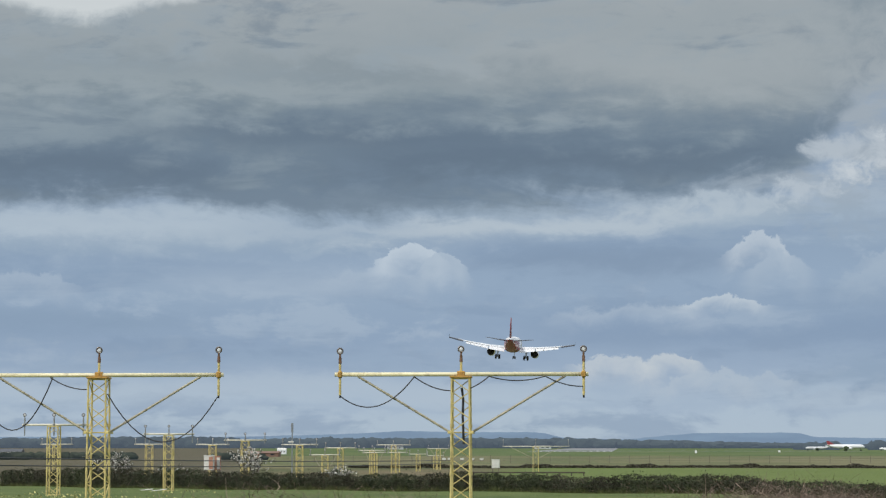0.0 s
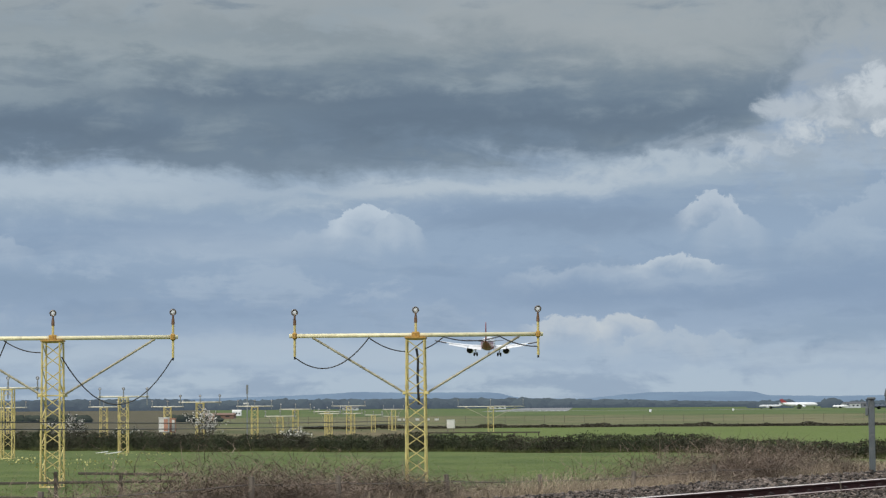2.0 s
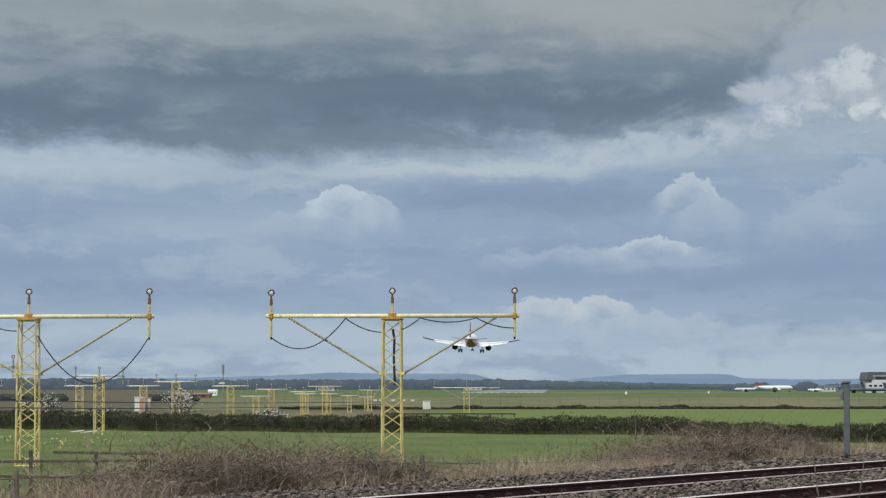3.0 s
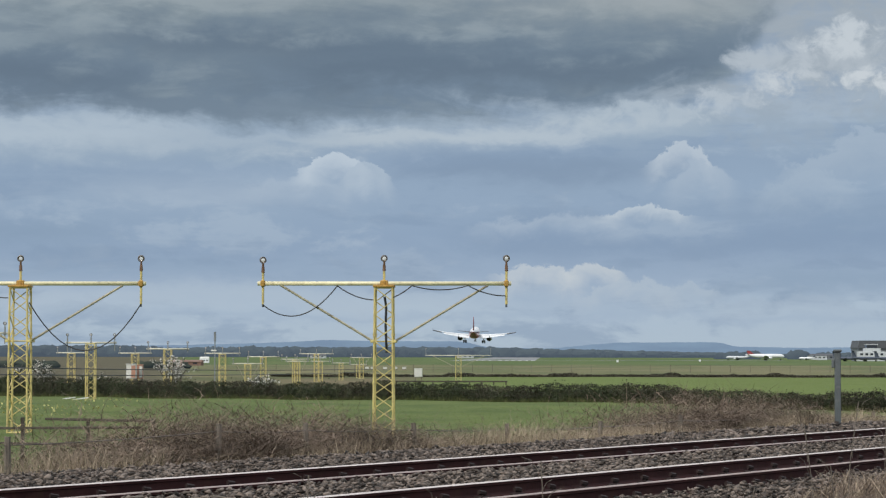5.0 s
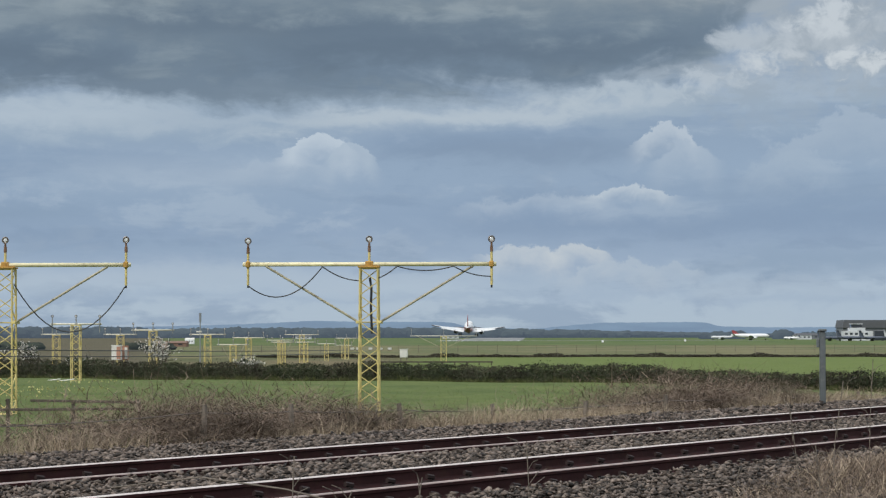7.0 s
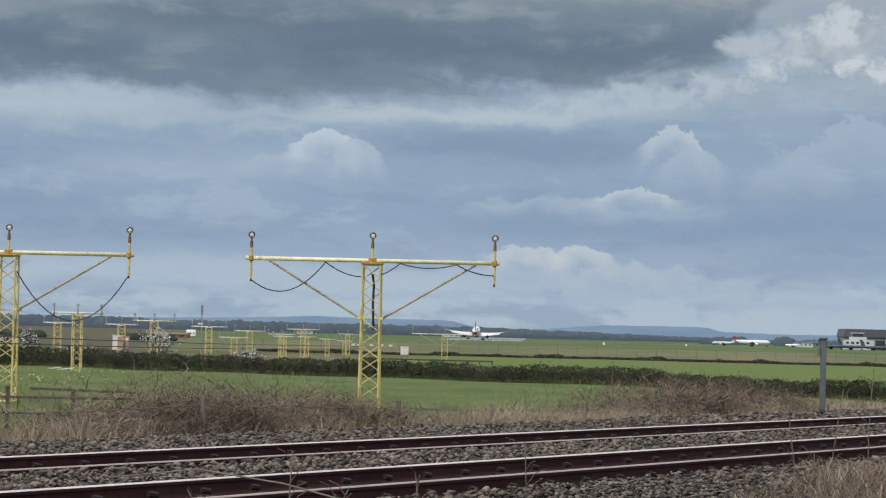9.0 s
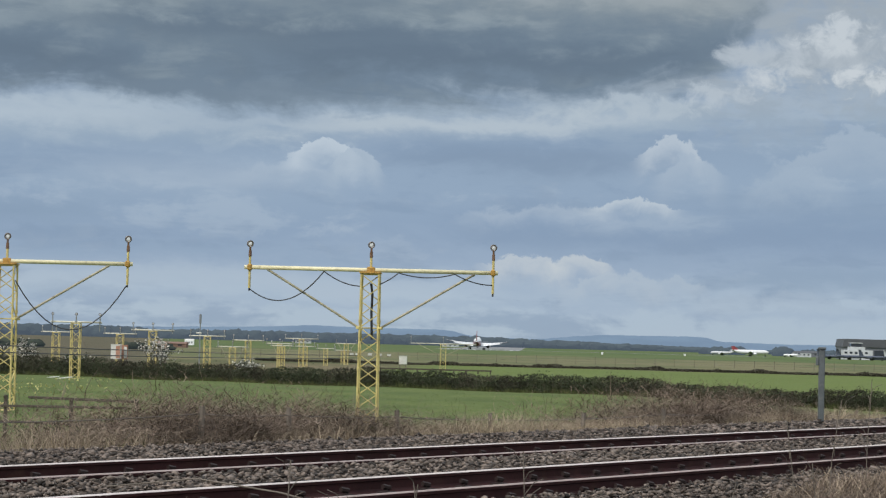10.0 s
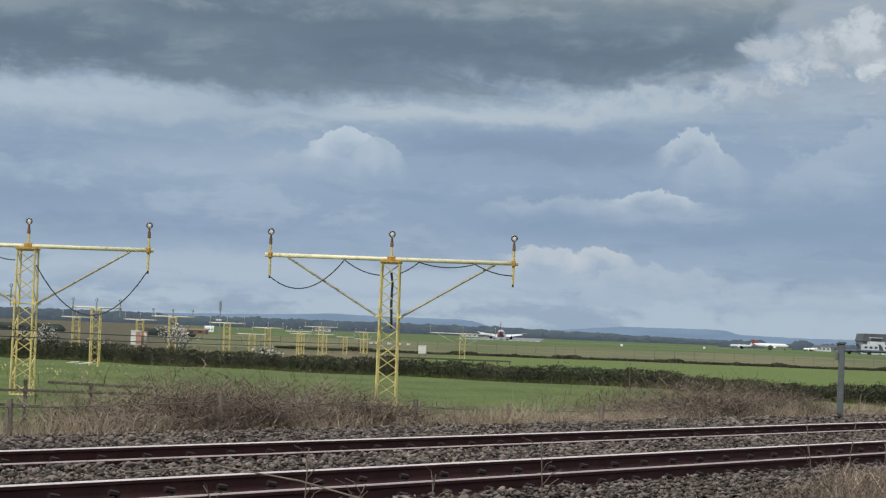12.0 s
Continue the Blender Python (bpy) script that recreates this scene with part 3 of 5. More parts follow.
def tee_mast(x, y, cables, label):
    """A tall mast with a cross-bar, two raking struts and three lamps."""
    base = float(ground_height(x, y)) - 0.05
    t = thing("approach_light_mast", x, y, base, label, "light mast", "crossbar light masts")
    up = EYE - base
    bar, top, low, joint = up + 2.62, up + 3.56, up + 1.84, up + 0.45
    lattice(t, 0.66, 0.0, bar - 0.12, 0.50, 0.036, 0.021, None, 1.12)
    bm = bmesh.new()
    box(bm, (0, 0, bar - 0.11), (0.80, 0.80, 0.06), 0.012)
    box(bm, (0, 0, bar + 0.0), (0.30, 0.22, 0.24), 0.03)
    part("head_plate", bm, M_OCHRE, t)
    bm = bmesh.new()
    rod(bm, (-4.76, 0, bar), (4.76, 0, bar), 0.078, 14)
    part("crossbar", bm, M_YELLOW_LIT, t, "long yellow tube coloured paler as if lit from above", True)
    for side in (-1, 1):
        bm = bmesh.new()
        rod(bm, (side * 0.40, 0, joint), (side * 3.9, 0, bar - 0.06), 0.042, 8)
        for k in range(26):
            u = (k + 0.5) / 26
            c = Vector((side * 0.40, 0, joint)).lerp(Vector((side * 3.9, 0, bar - 0.06)), u)
            rod(bm, c - Vector((side * 0.02, 0, 0.012)), c + Vector((side * 0.02, 0, 0.012)), 0.05, 8)
        part("strut", bm, M_STRUT, t)
        bm = bmesh.new()
        box(bm, (side * 0.42, 0, joint), (0.12, 0.82, 0.10), 0.012)
        part("strut_bracket", bm, M_YELLOW, t)
    bm = bmesh.new()
    box(bm, (0, 0, joint), (0.9, 0.05, 0.05), 0.01)
    part("cross_brace", bm, M_YELLOW, t)
    lamp_part(t, -4.56, low, bar, top - 0.06)
    lamp_part(t, 0.0, bar, bar, top)
    lamp_part(t, 4.58, low, bar, top)
    for side in (-4.56, 4.58):
        bm = bmesh.new()
        rod(bm, (side, 0, low - 0.10), (side, 0, low + 0.05), 0.035, 8)
        part("cable_gland", bm, M_CABLE, t)
    for pts in cables(bar, low, joint):
        bm = bmesh.new()
        rope(bm, pts, 0.05 if len(pts) < 6 else 0.024)
        part("cable", bm, M_CABLE, t, "slack black cable")
    return t


def cables_right(bar, low, joint):
    return [
        sag((-4.52, -0.05, low - 0.05), (-1.75, -0.09, bar - 0.09), 0.72),
        sag((-1.75, -0.09, bar - 0.09), (-0.38, -0.3, bar - 0.62), 0.12),
        sag((0.3, -0.3, bar - 0.55), (1.05, -0.09, bar - 0.08), 0.05),
        sag((1.05, -0.09, bar - 0.08), (3.15, -0.09, bar - 0.08), 0.16),
        sag((3.15, -0.09, bar - 0.08), (4.55, -0.05, bar - 0.46), 0.10),
        [(0.02, 0.0, bar - 0.5), (0.08, 0.02, bar - 0.9), (0.06, 0.0, bar - 1.6), (0.1, 0.0, bar - 2.6)],
    ]


def cables_left(bar, low, joint):
    return [
        sag((0.4, -0.3, bar - 0.72), (4.55, -0.05, low - 0.05), 1.75),
        sag((-1.85, -0.09, bar - 0.09), (-0.4, -0.3, bar - 0.55), 0.12),
        sag((-4.5, -0.05, low - 0.05), (-1.76, -0.09, bar - 0.09), 1.6),
    ]


tee_mast(-6.08, 86.6, cables_right, "tall yellow lattice mast with crossbar, struts and slack cables")
tee_mast(-19.83, 86.6, cables_left, "tall yellow lattice mast with three lamps and deep looping cables")


def small_mast(x, y, bar, spacing, lamp_up, width, label, group, count=3, braces=False, drop=0.0):
    """A lower lattice mast with a short bar of lamps; bar: its height above the eye."""
    base = float(ground_height(x, y)) - 0.05
    t = thing("approach_light_stand", x, y, base, label, "light mast", group)
    up = EYE - base + bar
    lattice(t, width, 0.0, up - 0.05, max(0.4, width * 0.8), 0.032, 0.017)
    half = spacing * (count - 1) / 2
    bm = bmesh.new()
    rod(bm, (-half - 0.12, 0, up), (half + 0.12, 0, up), 0.055, 10)
    part("crossbar", bm, M_PALEBAR, t, "", True)
    for k in range(count):
        lamp_part(t, -half + spacing * k, up - drop, up, up + lamp_up, 0.09, M_GALV, M_GALV)
    if braces:
        for side in (-1, 1):
            bm = bmesh.new()
            rod(bm, (side * width / 2, 0, up - 1.6), (side * half * 0.8, 0, up - 0.05), 0.035, 6)
            part("strut", bm, M_STRUT, t)
    return t


for i in range(9):
    yy = 116.6 + 30.0 * i
    small_mast(-29.0, yy, 1.0 - 0.0112 * (yy - 116.6), 1.52 if i < 6 else 1.2, 0.50, 0.55, "yellow lattice stand with a bar of three approach lamps", "centreline light stands", drop=0.55 if i < 2 else 0.25)
for px, yy, zz, gap, n in ((103, 206.6, 0.02, 1.36, 3), (266, 206.6, 0.02, 1.25, 3), (378, 206.6, 0.0, 1.38, 3), (697, 300.0, -0.05, 2.1, 3), (776, 345.0, -0.6, 1.5, 3), (663, 262.0, -0.9, 1.2, 3), (576, 236.0, -1.05, 1.5, 3)):
    small_mast(math.tan(math.atan((px - 784) / 4100) - 0.0779) * yy, yy, zz, gap, 0.5, 0.6, "yellow lattice stand with a bar of approach lamps", "inner crossbar light stands", n, zz < -0.5)
small_mast(-12.1, 318.0, -0.25, 4.45, 0.9, 0.75, "yellow lattice mast with braced crossbar and three lamps", "crossbar light masts", 3, True)


# ---- the landing airliner ----
def wing_section(x, y, z, chord, thick, sweep_te=0.0):
    """An aerofoil ring at that span: leading edge towards +y; x across, y is the leading edge."""
    pts = []
    for u, h in ((0.0, 0.0), (0.05, 0.45), (0.25, 0.62), (0.55, 0.48), (1.0, 0.03), (1.0, -0.03), (0.55, -0.30), (0.25, -0.38), (0.05, -0.30)):
        pts.append((x, y - u * chord, z + h * thick * chord))
    return pts


def wheel(parent, x, y, z, r, w):
    bm = bmesh.new()
    m = Matrix.Translation((x, y, z)) @ pose(0, 0, 0, 0, 90, 0)
    lathe(bm, [(-w / 2, r * 0.6), (-w / 2, r * 0.9), (-w * 0.3, r), (w * 0.3, r), (w / 2, r * 0.9), (w / 2, r * 0.6)], 16, m)
    part("tyre", bm, M_TYRE, parent, "", True)


def make_airliner():
    plane = thing("airliner", -29.7, 622.2, 29.5, "white twin-engine airliner with red tail and rear, wheels and flaps down", "airplane")
    # y: ahead, origin at the middle of the fuselage over the wing
    bm = bmesh.new()
    rings = []
    for y, r, z in ((16.8, 0.15, -0.55), (16.3, 0.7, -0.45), (15.2, 1.25, -0.25), (13.5, 1.75, -0.05), (11.0, 1.975, 0.0), (4.0, 1.975, 0.0), (-4.0, 1.975, 0.0), (-8.0, 1.95, 0.03), (-11.0, 1.75, 0.22), (-14.0, 1.35, 0.55), (-17.0, 0.85, 0.92), (-19.2, 0.42, 1.15), (-20.6, 0.22, 1.25)):
        rings.append([(r * math.cos(2 * math.pi * k / 28), y, z + 1.04 * r * math.sin(2 * math.pi * k / 28)) for k in range(28)])
    loft(bm, rings)
    body = part("fuselage", bm, M_WHITE, plane, "white fuselage with a red rear belly", True)
    body.data.materials.append(M_RED)
    for f in body.data.polygons:
        c = f.center
        if c.y < -3.0 and c.z < 0.95 + max(-c.y - 8.0, 0) * 0.02:
            f.material_index = 1
    bm = bmesh.new()
    rod(bm, (0, -20.5, 1.25), (0, -20.75, 1.26), 0.2, 12, 0.16)
    part("exhaust", bm, M_DARK, plane)
    bm = bmesh.new()
    rings = []
    for y, r in ((5.5, 0.5), (4.0, 1.6), (0.0, 2.0), (-4.0, 1.9), (-6.5, 0.8)):
        rings.append([(r * 1.02 * math.cos(2 * math.pi * k / 20), y, -1.15 + 0.55 * r * math.sin(2 * math.pi * k / 20)) for k in range(20)])
    loft(bm, rings)
    part("belly_fairing", bm, M_RED, plane, "", True)
    for side in (-1, 1):
        bm = bmesh.new()
        loft(bm, [wing_section(side * x, y, z, c, t) for x, y, z, c, t in ((1.2, 4.1, -1.15, 7.0, 0.14), (6.2, 1.3, -0.72, 4.4, 0.12), (11.5, -1.4, -0.05, 2.9, 0.11), (16.7, -4.0, 0.85, 1.6, 0.10))])
        wing = part("wing", bm, M_WING, plane, "light grey swept wing", True)
        bm = bmesh.new()
        loft(bm, [wing_section(side * 16.7, -3.9, 1.0 - 0.7 * 0, 1.7, 0.06), wing_section(side * 16.85, -4.6, 1.75, 0.9, 0.05)])
        part("wingtip_fence", bm, M_SHADOWGREY, wing)
        # flaps, turned down behind the trailing edge
        for x0, y0, z0, c0, x1, y1, z1, c1 in ((2.0, -2.95, -1.2, 1.6, 6.1, -3.05, -0.82, 1.35), (6.4, -3.05, -0.80, 1.3, 12.4, -4.2, 0.02, 0.9)):
            bm = bmesh.new()
            rings = []
            for x, y, z, c in ((x0, y0, z0, c0), (x1, y1, z1, c1)):
                dy, dz = -c * math.cos(radians(33)), -c * math.sin(radians(33))
                rings.append([(side * x, y + 0.1, z + 0.10), (side * x, y + dy, z + dz), (side * x, y + dy, z + dz - 0.05), (side * x, y + 0.1, z - 0.08)])
            loft(bm, rings)
            part("flap", bm, M_WING, wing)
        bm = bmesh.new()
        loft(bm, [[(side * 13.2, -4.1, 0.34), (side * 13.2, -5.3, 0.16), (side * 13.2, -5.3, -0.12), (side * 13.2, -4.1, 0.04)], [(side * 16.8, -5.2, 1.02), (side * 16.8, -6.0, 0.9), (side * 16.8, -6.0, 0.66), (side * 16.8, -5.2, 0.75)]])
        part("aileron", bm, M_SHADOWGREY, wing, "aileron with shade painted in")
        for x, y, z in ((5.2, -2.4, -1.15), (8.4, -3.3, -0.75), (11.2, -3.9, -0.35)):
            bm = bmesh.new()
            lathe(bm, [(-1.7, 0.02), (-1.0, 0.16), (0.0, 0.22), (1.0, 0.15), (1.5, 0.03)], 8, Matrix.Translation((side * x, y, z)) @ pose(0, 0, 0, -78, 0, 0))
            part("flap_fairing", bm, M_WING, wing, "", True)
        # engine
        bm = bmesh.new()
        turn = Matrix.Translation((side * 5.9, 2.6, -2.3)) @ pose(0, 0, 0, -90, 0, 0)
        lathe(bm, [(2.1, 0.86), (2.2, 0.98), (1.9, 1.10), (0.6, 1.17), (-0.8, 1.08), (-2.0, 0.90), (-2.0, 0.84), (-0.9, 0.95)], 24, turn, True, False)
        engine = part("engine", bm, M_WHITE, plane, "pale engine cowling with a dark nozzle", True)
        bm = bmesh.new()
        lathe(bm, [(-1.0, 0.94), (-1.9, 0.60), (-2.9, 0.45), (-2.9, 0.40), (-3.6, 0.05)], 20, turn)
        part("nozzle", bm, M_DARK, engine, "", True)
        # flat dark ring closes the duct mouth, standing in for the shade inside
        bm = bmesh.new()
        lathe(bm, [(-2.02, 0.98), (-2.05, 0.5)], 24, turn, False, False)
        part("duct_mouth_shade", bm, M_DARK, engine)
        bm = bmesh.new()
        loft(bm, [[(side * 5.9 - 0.15, 3.0, -1.3), (side * 5.9 + 0.15, 3.0, -1.3), (side * 5.9 + 0.1, -1.8, -1.4), (side * 5.9 - 0.1, -1.8, -1.4)], [(side * 5.75 - 0.15, 1.8, -0.7), (side * 5.75 + 0.15, 1.8, -0.7), (side * 5.75 + 0.1, -1.2, -0.85), (side * 5.75 - 0.1, -1.2, -0.85)]])
        part("pylon", bm, M_WING, engine)
        # tailplane
        bm = bmesh.new()
        loft(bm, [wing_section(side * x, y, z, c, 0.1) for x, y, z, c in ((0.5, -14.6, 0.85, 3.9), (3.5, -16.5, 1.2, 2.6), (6.2, -18.2, 1.5, 1.4))])
        part("tailplane", bm, M_SHADOWGREY, plane, "tailplane with shade painted in", True)
        # main landing gear
        bm = bmesh.new()
        rod(bm, (side * 3.8, -1.9, -0.9), (side * 3.8, -2.0, -3.5), 0.2, 10, 0.16)
        rod(bm, (side * 3.8, -2.0, -2.2), (side * 2.4, -1.9, -1.2), 0.08, 8)
        rod(bm, (side * 3.3, -2.0, -3.5), (side * 4.3, -2.0, -3.5), 0.12, 8)
        gear = part("main_gear_leg", bm, M_STEEL, plane)
        for off in (-0.46, 0.46):
            wheel(gear, side * 3.8 + off, -2.0, -3.5, 0.62, 0.5)
        bm = bmesh.new()
        box(bm, (side * 4.25, -1.9, -1.9), (0.06, 0.9, 1.4), 0.02)
        part("gear_door", bm, M_WING, gear)
    bm = bmesh.new()
    rod(bm, (0, 10.7, -1.5), (0, 10.6, -3.6), 0.12, 8)
    rod(bm, (-0.3, 10.6, -3.65), (0.3, 10.6, -3.65), 0.06, 8)
    gear = part("nose_gear_leg", bm, M_STEEL, plane)
    for off in (-0.26, 0.26):
        wheel(gear, off, 10.6, -3.65, 0.42, 0.3)
    # fin
    bm = bmesh.new()
    rings = []
    for z, y, c in ((1.2, -12.4, 5.9), (4.0, -14.6, 4.4), (7.0, -17.0, 2.6)):
        ring = [(0.0, y, z), (0.055 * c, y - 0.3 * c, z), (0.035 * c, y - 0.7 * c, z), (0.004 * c, y - c, z), (-0.004 * c, y - c, z), (-0.035 * c, y - 0.7 * c, z), (-0.055 * c, y - 0.3 * c, z)]
        rings.append(ring)
    loft(bm, rings)
    part("fin", bm, M_RED, plane, "tall red tail fin", True)
    return plane


airliner = make_airliner()


# ---- ballast and growth beside the railway ----
# the near edge of the ballast, where dead growth closes in on it
VERGE_S, VERGE_Q = (9, 14, 17, 19, 20.7, 22, 25, 30, 42), (6.6, 7.0, 7.9, 8.9, 9.3, 9.5, 9.8, 10.2, 10.4)


def ballast():
    rng = np.random.default_rng(3)
    spots = []
    for s0, s1, per in ((9.0, 34.0, 640), (34.0, 50.0, 300), (50.0, 85.0, 70)):
        for q0, q1, keep in ((7.6, 10.68, 1.0), (10.92, 12.18, 0.5), (12.42, 13.88, 1.0), (14.12, 15.38, 0.5), (15.62, 18.45, 1.0)):
            n = int((s1 - s0) * (q1 - q0) * per * keep)
            spots.append(np.stack([rng.uniform(s0, s1, n), rng.uniform(q0, q1, n), np.full(n, 0.031 if s1 < 40 else 0.043 if s1 < 55 else 0.07)], -1))
    spots = np.concatenate(spots)
    spots = spots[spots[:, 1] > np.interp(spots[:, 0], VERGE_S, VERGE_Q) + rng.normal(0, 0.35, len(spots)) - 0.4]
    s, q, r = spots.T
    n = len(s)
    x, y = s * SIN - q * COS, s * COS + q * SIN
    inside = ((q > 10.9) & (q < 12.2)) | ((q > 14.1) & (q < 15.4))
    # stones stray and thin out at the near edge
    z = ground_height(x, y) + rng.uniform(-0.045, 0.07, n) - 0.035 * inside
    r = r * rng.uniform(0.65, 1.35, n)
    base = np.array([(1, 0, 0), (0, 1, 0), (-1, 0, 0), (0, -1, 0), (0, 0, 1), (0, 0, -1)], float)
    v = base[None] * rng.uniform(0.6, 1.25, (n, 6, 1)) + rng.normal(0, 0.22, (n, 6, 3))
    v *= np.stack([rng.uniform(1.0, 1.9, n), rng.uniform(0.7, 1.15, n), rng.uniform(0.35, 0.75, n)], -1)[:, None, :]
    ang, tip = rng.uniform(0, 2 * np.pi, n), rng.normal(0, 0.55, n)
    ca, sa, ct, st = np.cos(ang), np.sin(ang), np.cos(tip), np.sin(tip)
    y1, z1 = v[..., 1] * ct[:, None] - v[..., 2] * st[:, None], v[..., 1] * st[:, None] + v[..., 2] * ct[:, None]
    x2, y2 = v[..., 0] * ca[:, None] - y1 * sa[:, None], v[..., 0] * sa[:, None] + y1 * ca[:, None]
    v = np.stack([x2, y2, z1], -1) * r[:, None, None] + np.stack([x, y, z], -1)[:, None, :]
    tri = np.array([(0, 1, 4), (1, 2, 4), (2, 3, 4), (3, 0, 4), (1, 0, 5), (2, 1, 5), (3, 2, 5), (0, 3, 5)])
    corners = (np.arange(n)[:, None, None] * 6 + tri[None]).ravel()
    ob = fast_mesh("ballast", v.reshape(-1, 3), corners, 3, M_STONE)
    tagged(ob, "grey and rust-brown crushed stone ballast", "ballast", kind="stuff")


ballast()


def blades(name, roots, tips, width, mat, segs=3, bend=None, seed=1, taper=0.15):
    """Thin bent ribbons from roots to tips, pulled aside and upwards by bend."""
    rng = np.random.default_rng(seed)
    n = len(roots)
    t = np.linspace(0, 1, segs + 1)[None, :, None]
    bend = np.zeros((n, 3)) if bend is None else bend
    mid = roots[:, None] * (1 - t) + tips[:, None] * t + bend[:, None] * (4 * t * (1 - t))
    a = rng.uniform(0, np.pi, n)
    side = np.stack([np.cos(a), 0.3 * np.sin(a), np.zeros(n)], -1)
    w = (width[:, None, None] / 2) * (1 - (1 - taper) * t)
    left, right = mid - side[:, None] * w, mid + side[:, None] * w
    v = np.stack([left, right], 2).reshape(n, -1, 3)
    k = np.arange(segs)
    quad = np.stack([2 * k, 2 * k + 1, 2 * k + 3, 2 * k + 2], -1)
    corners = (np.arange(n)[:, None, None] * (2 * segs + 2) + quad[None]).ravel()
    return fast_mesh(name, v.reshape(-1, 3), corners, 4, mat)


M_BRAMBLE = material("dead bramble cane", (0.29, 0.222, 0.172), 0.8, 0, 0.35, 0.7, 20, 0, (0.26, 0.20, 0.15), 0.35, 0.8, 0.2)
M_STRAW = material("bleached dead grass", (0.46, 0.375, 0.27), 0.85, 0, 0.25, 0.6, 20, 0, (0.2, 0.14, 0.08), 0.4, 0.45, 0.2)
M_WEED = material("dull green weed", (0.085, 0.10, 0.035), 0.8, 0, 0.3, 0.9, 20, 0, (0.16, 0.13, 0.07), 0.4, 0.5, 0.2)
M_GRASS = material("fresh grass blade", (0.10, 0.15, 0.035), 0.75, 0, 0.3, 0.3, 20, 0, (0.14, 0.18, 0.05), 0.4, 0.4, 0.2)
M_LEAF = material("dark hedge leaf", (0.046, 0.058, 0.030), 0.75, 0, 0.45, 0.5, 5, 0, (0.075, 0.082, 0.04), 0.5, 0.22, 0.2)
M_DEADLEAF = material("brown hedge foliage", (0.064, 0.058, 0.042), 0.8, 0, 0.45, 0.5, 5, 0, (0.04, 0.042, 0.028), 0.5, 0.22, 0.15)
M_TWIG = material("hedge twig bark", (0.12, 0.10, 0.08), 0.85, 0, 0.3, 0.5, 20, 0, None, 0, 0.5, 0.2)
M_BLOSSOM = material("white blossom", (0.70, 0.68, 0.62), 0.8, 0, 0.12, 3, 20, 0, None, 0, 0.3, 0.2)

# heights of the growth's top along the railway
TOP_S = (8, 18, 20.5, 22, 23.5, 26.5, 28.5, 31, 36.2, 37.6, 39.0, 42, 44.2, 47, 60, 90)
TOP_Z = (1.1, 1.15, 1.3, 1.6, 1.95, 1.95, 1.8, 1.5, 1.38, 1.68, 1.86, 1.88, 1.72, 1.35, 1.2, 1.1)


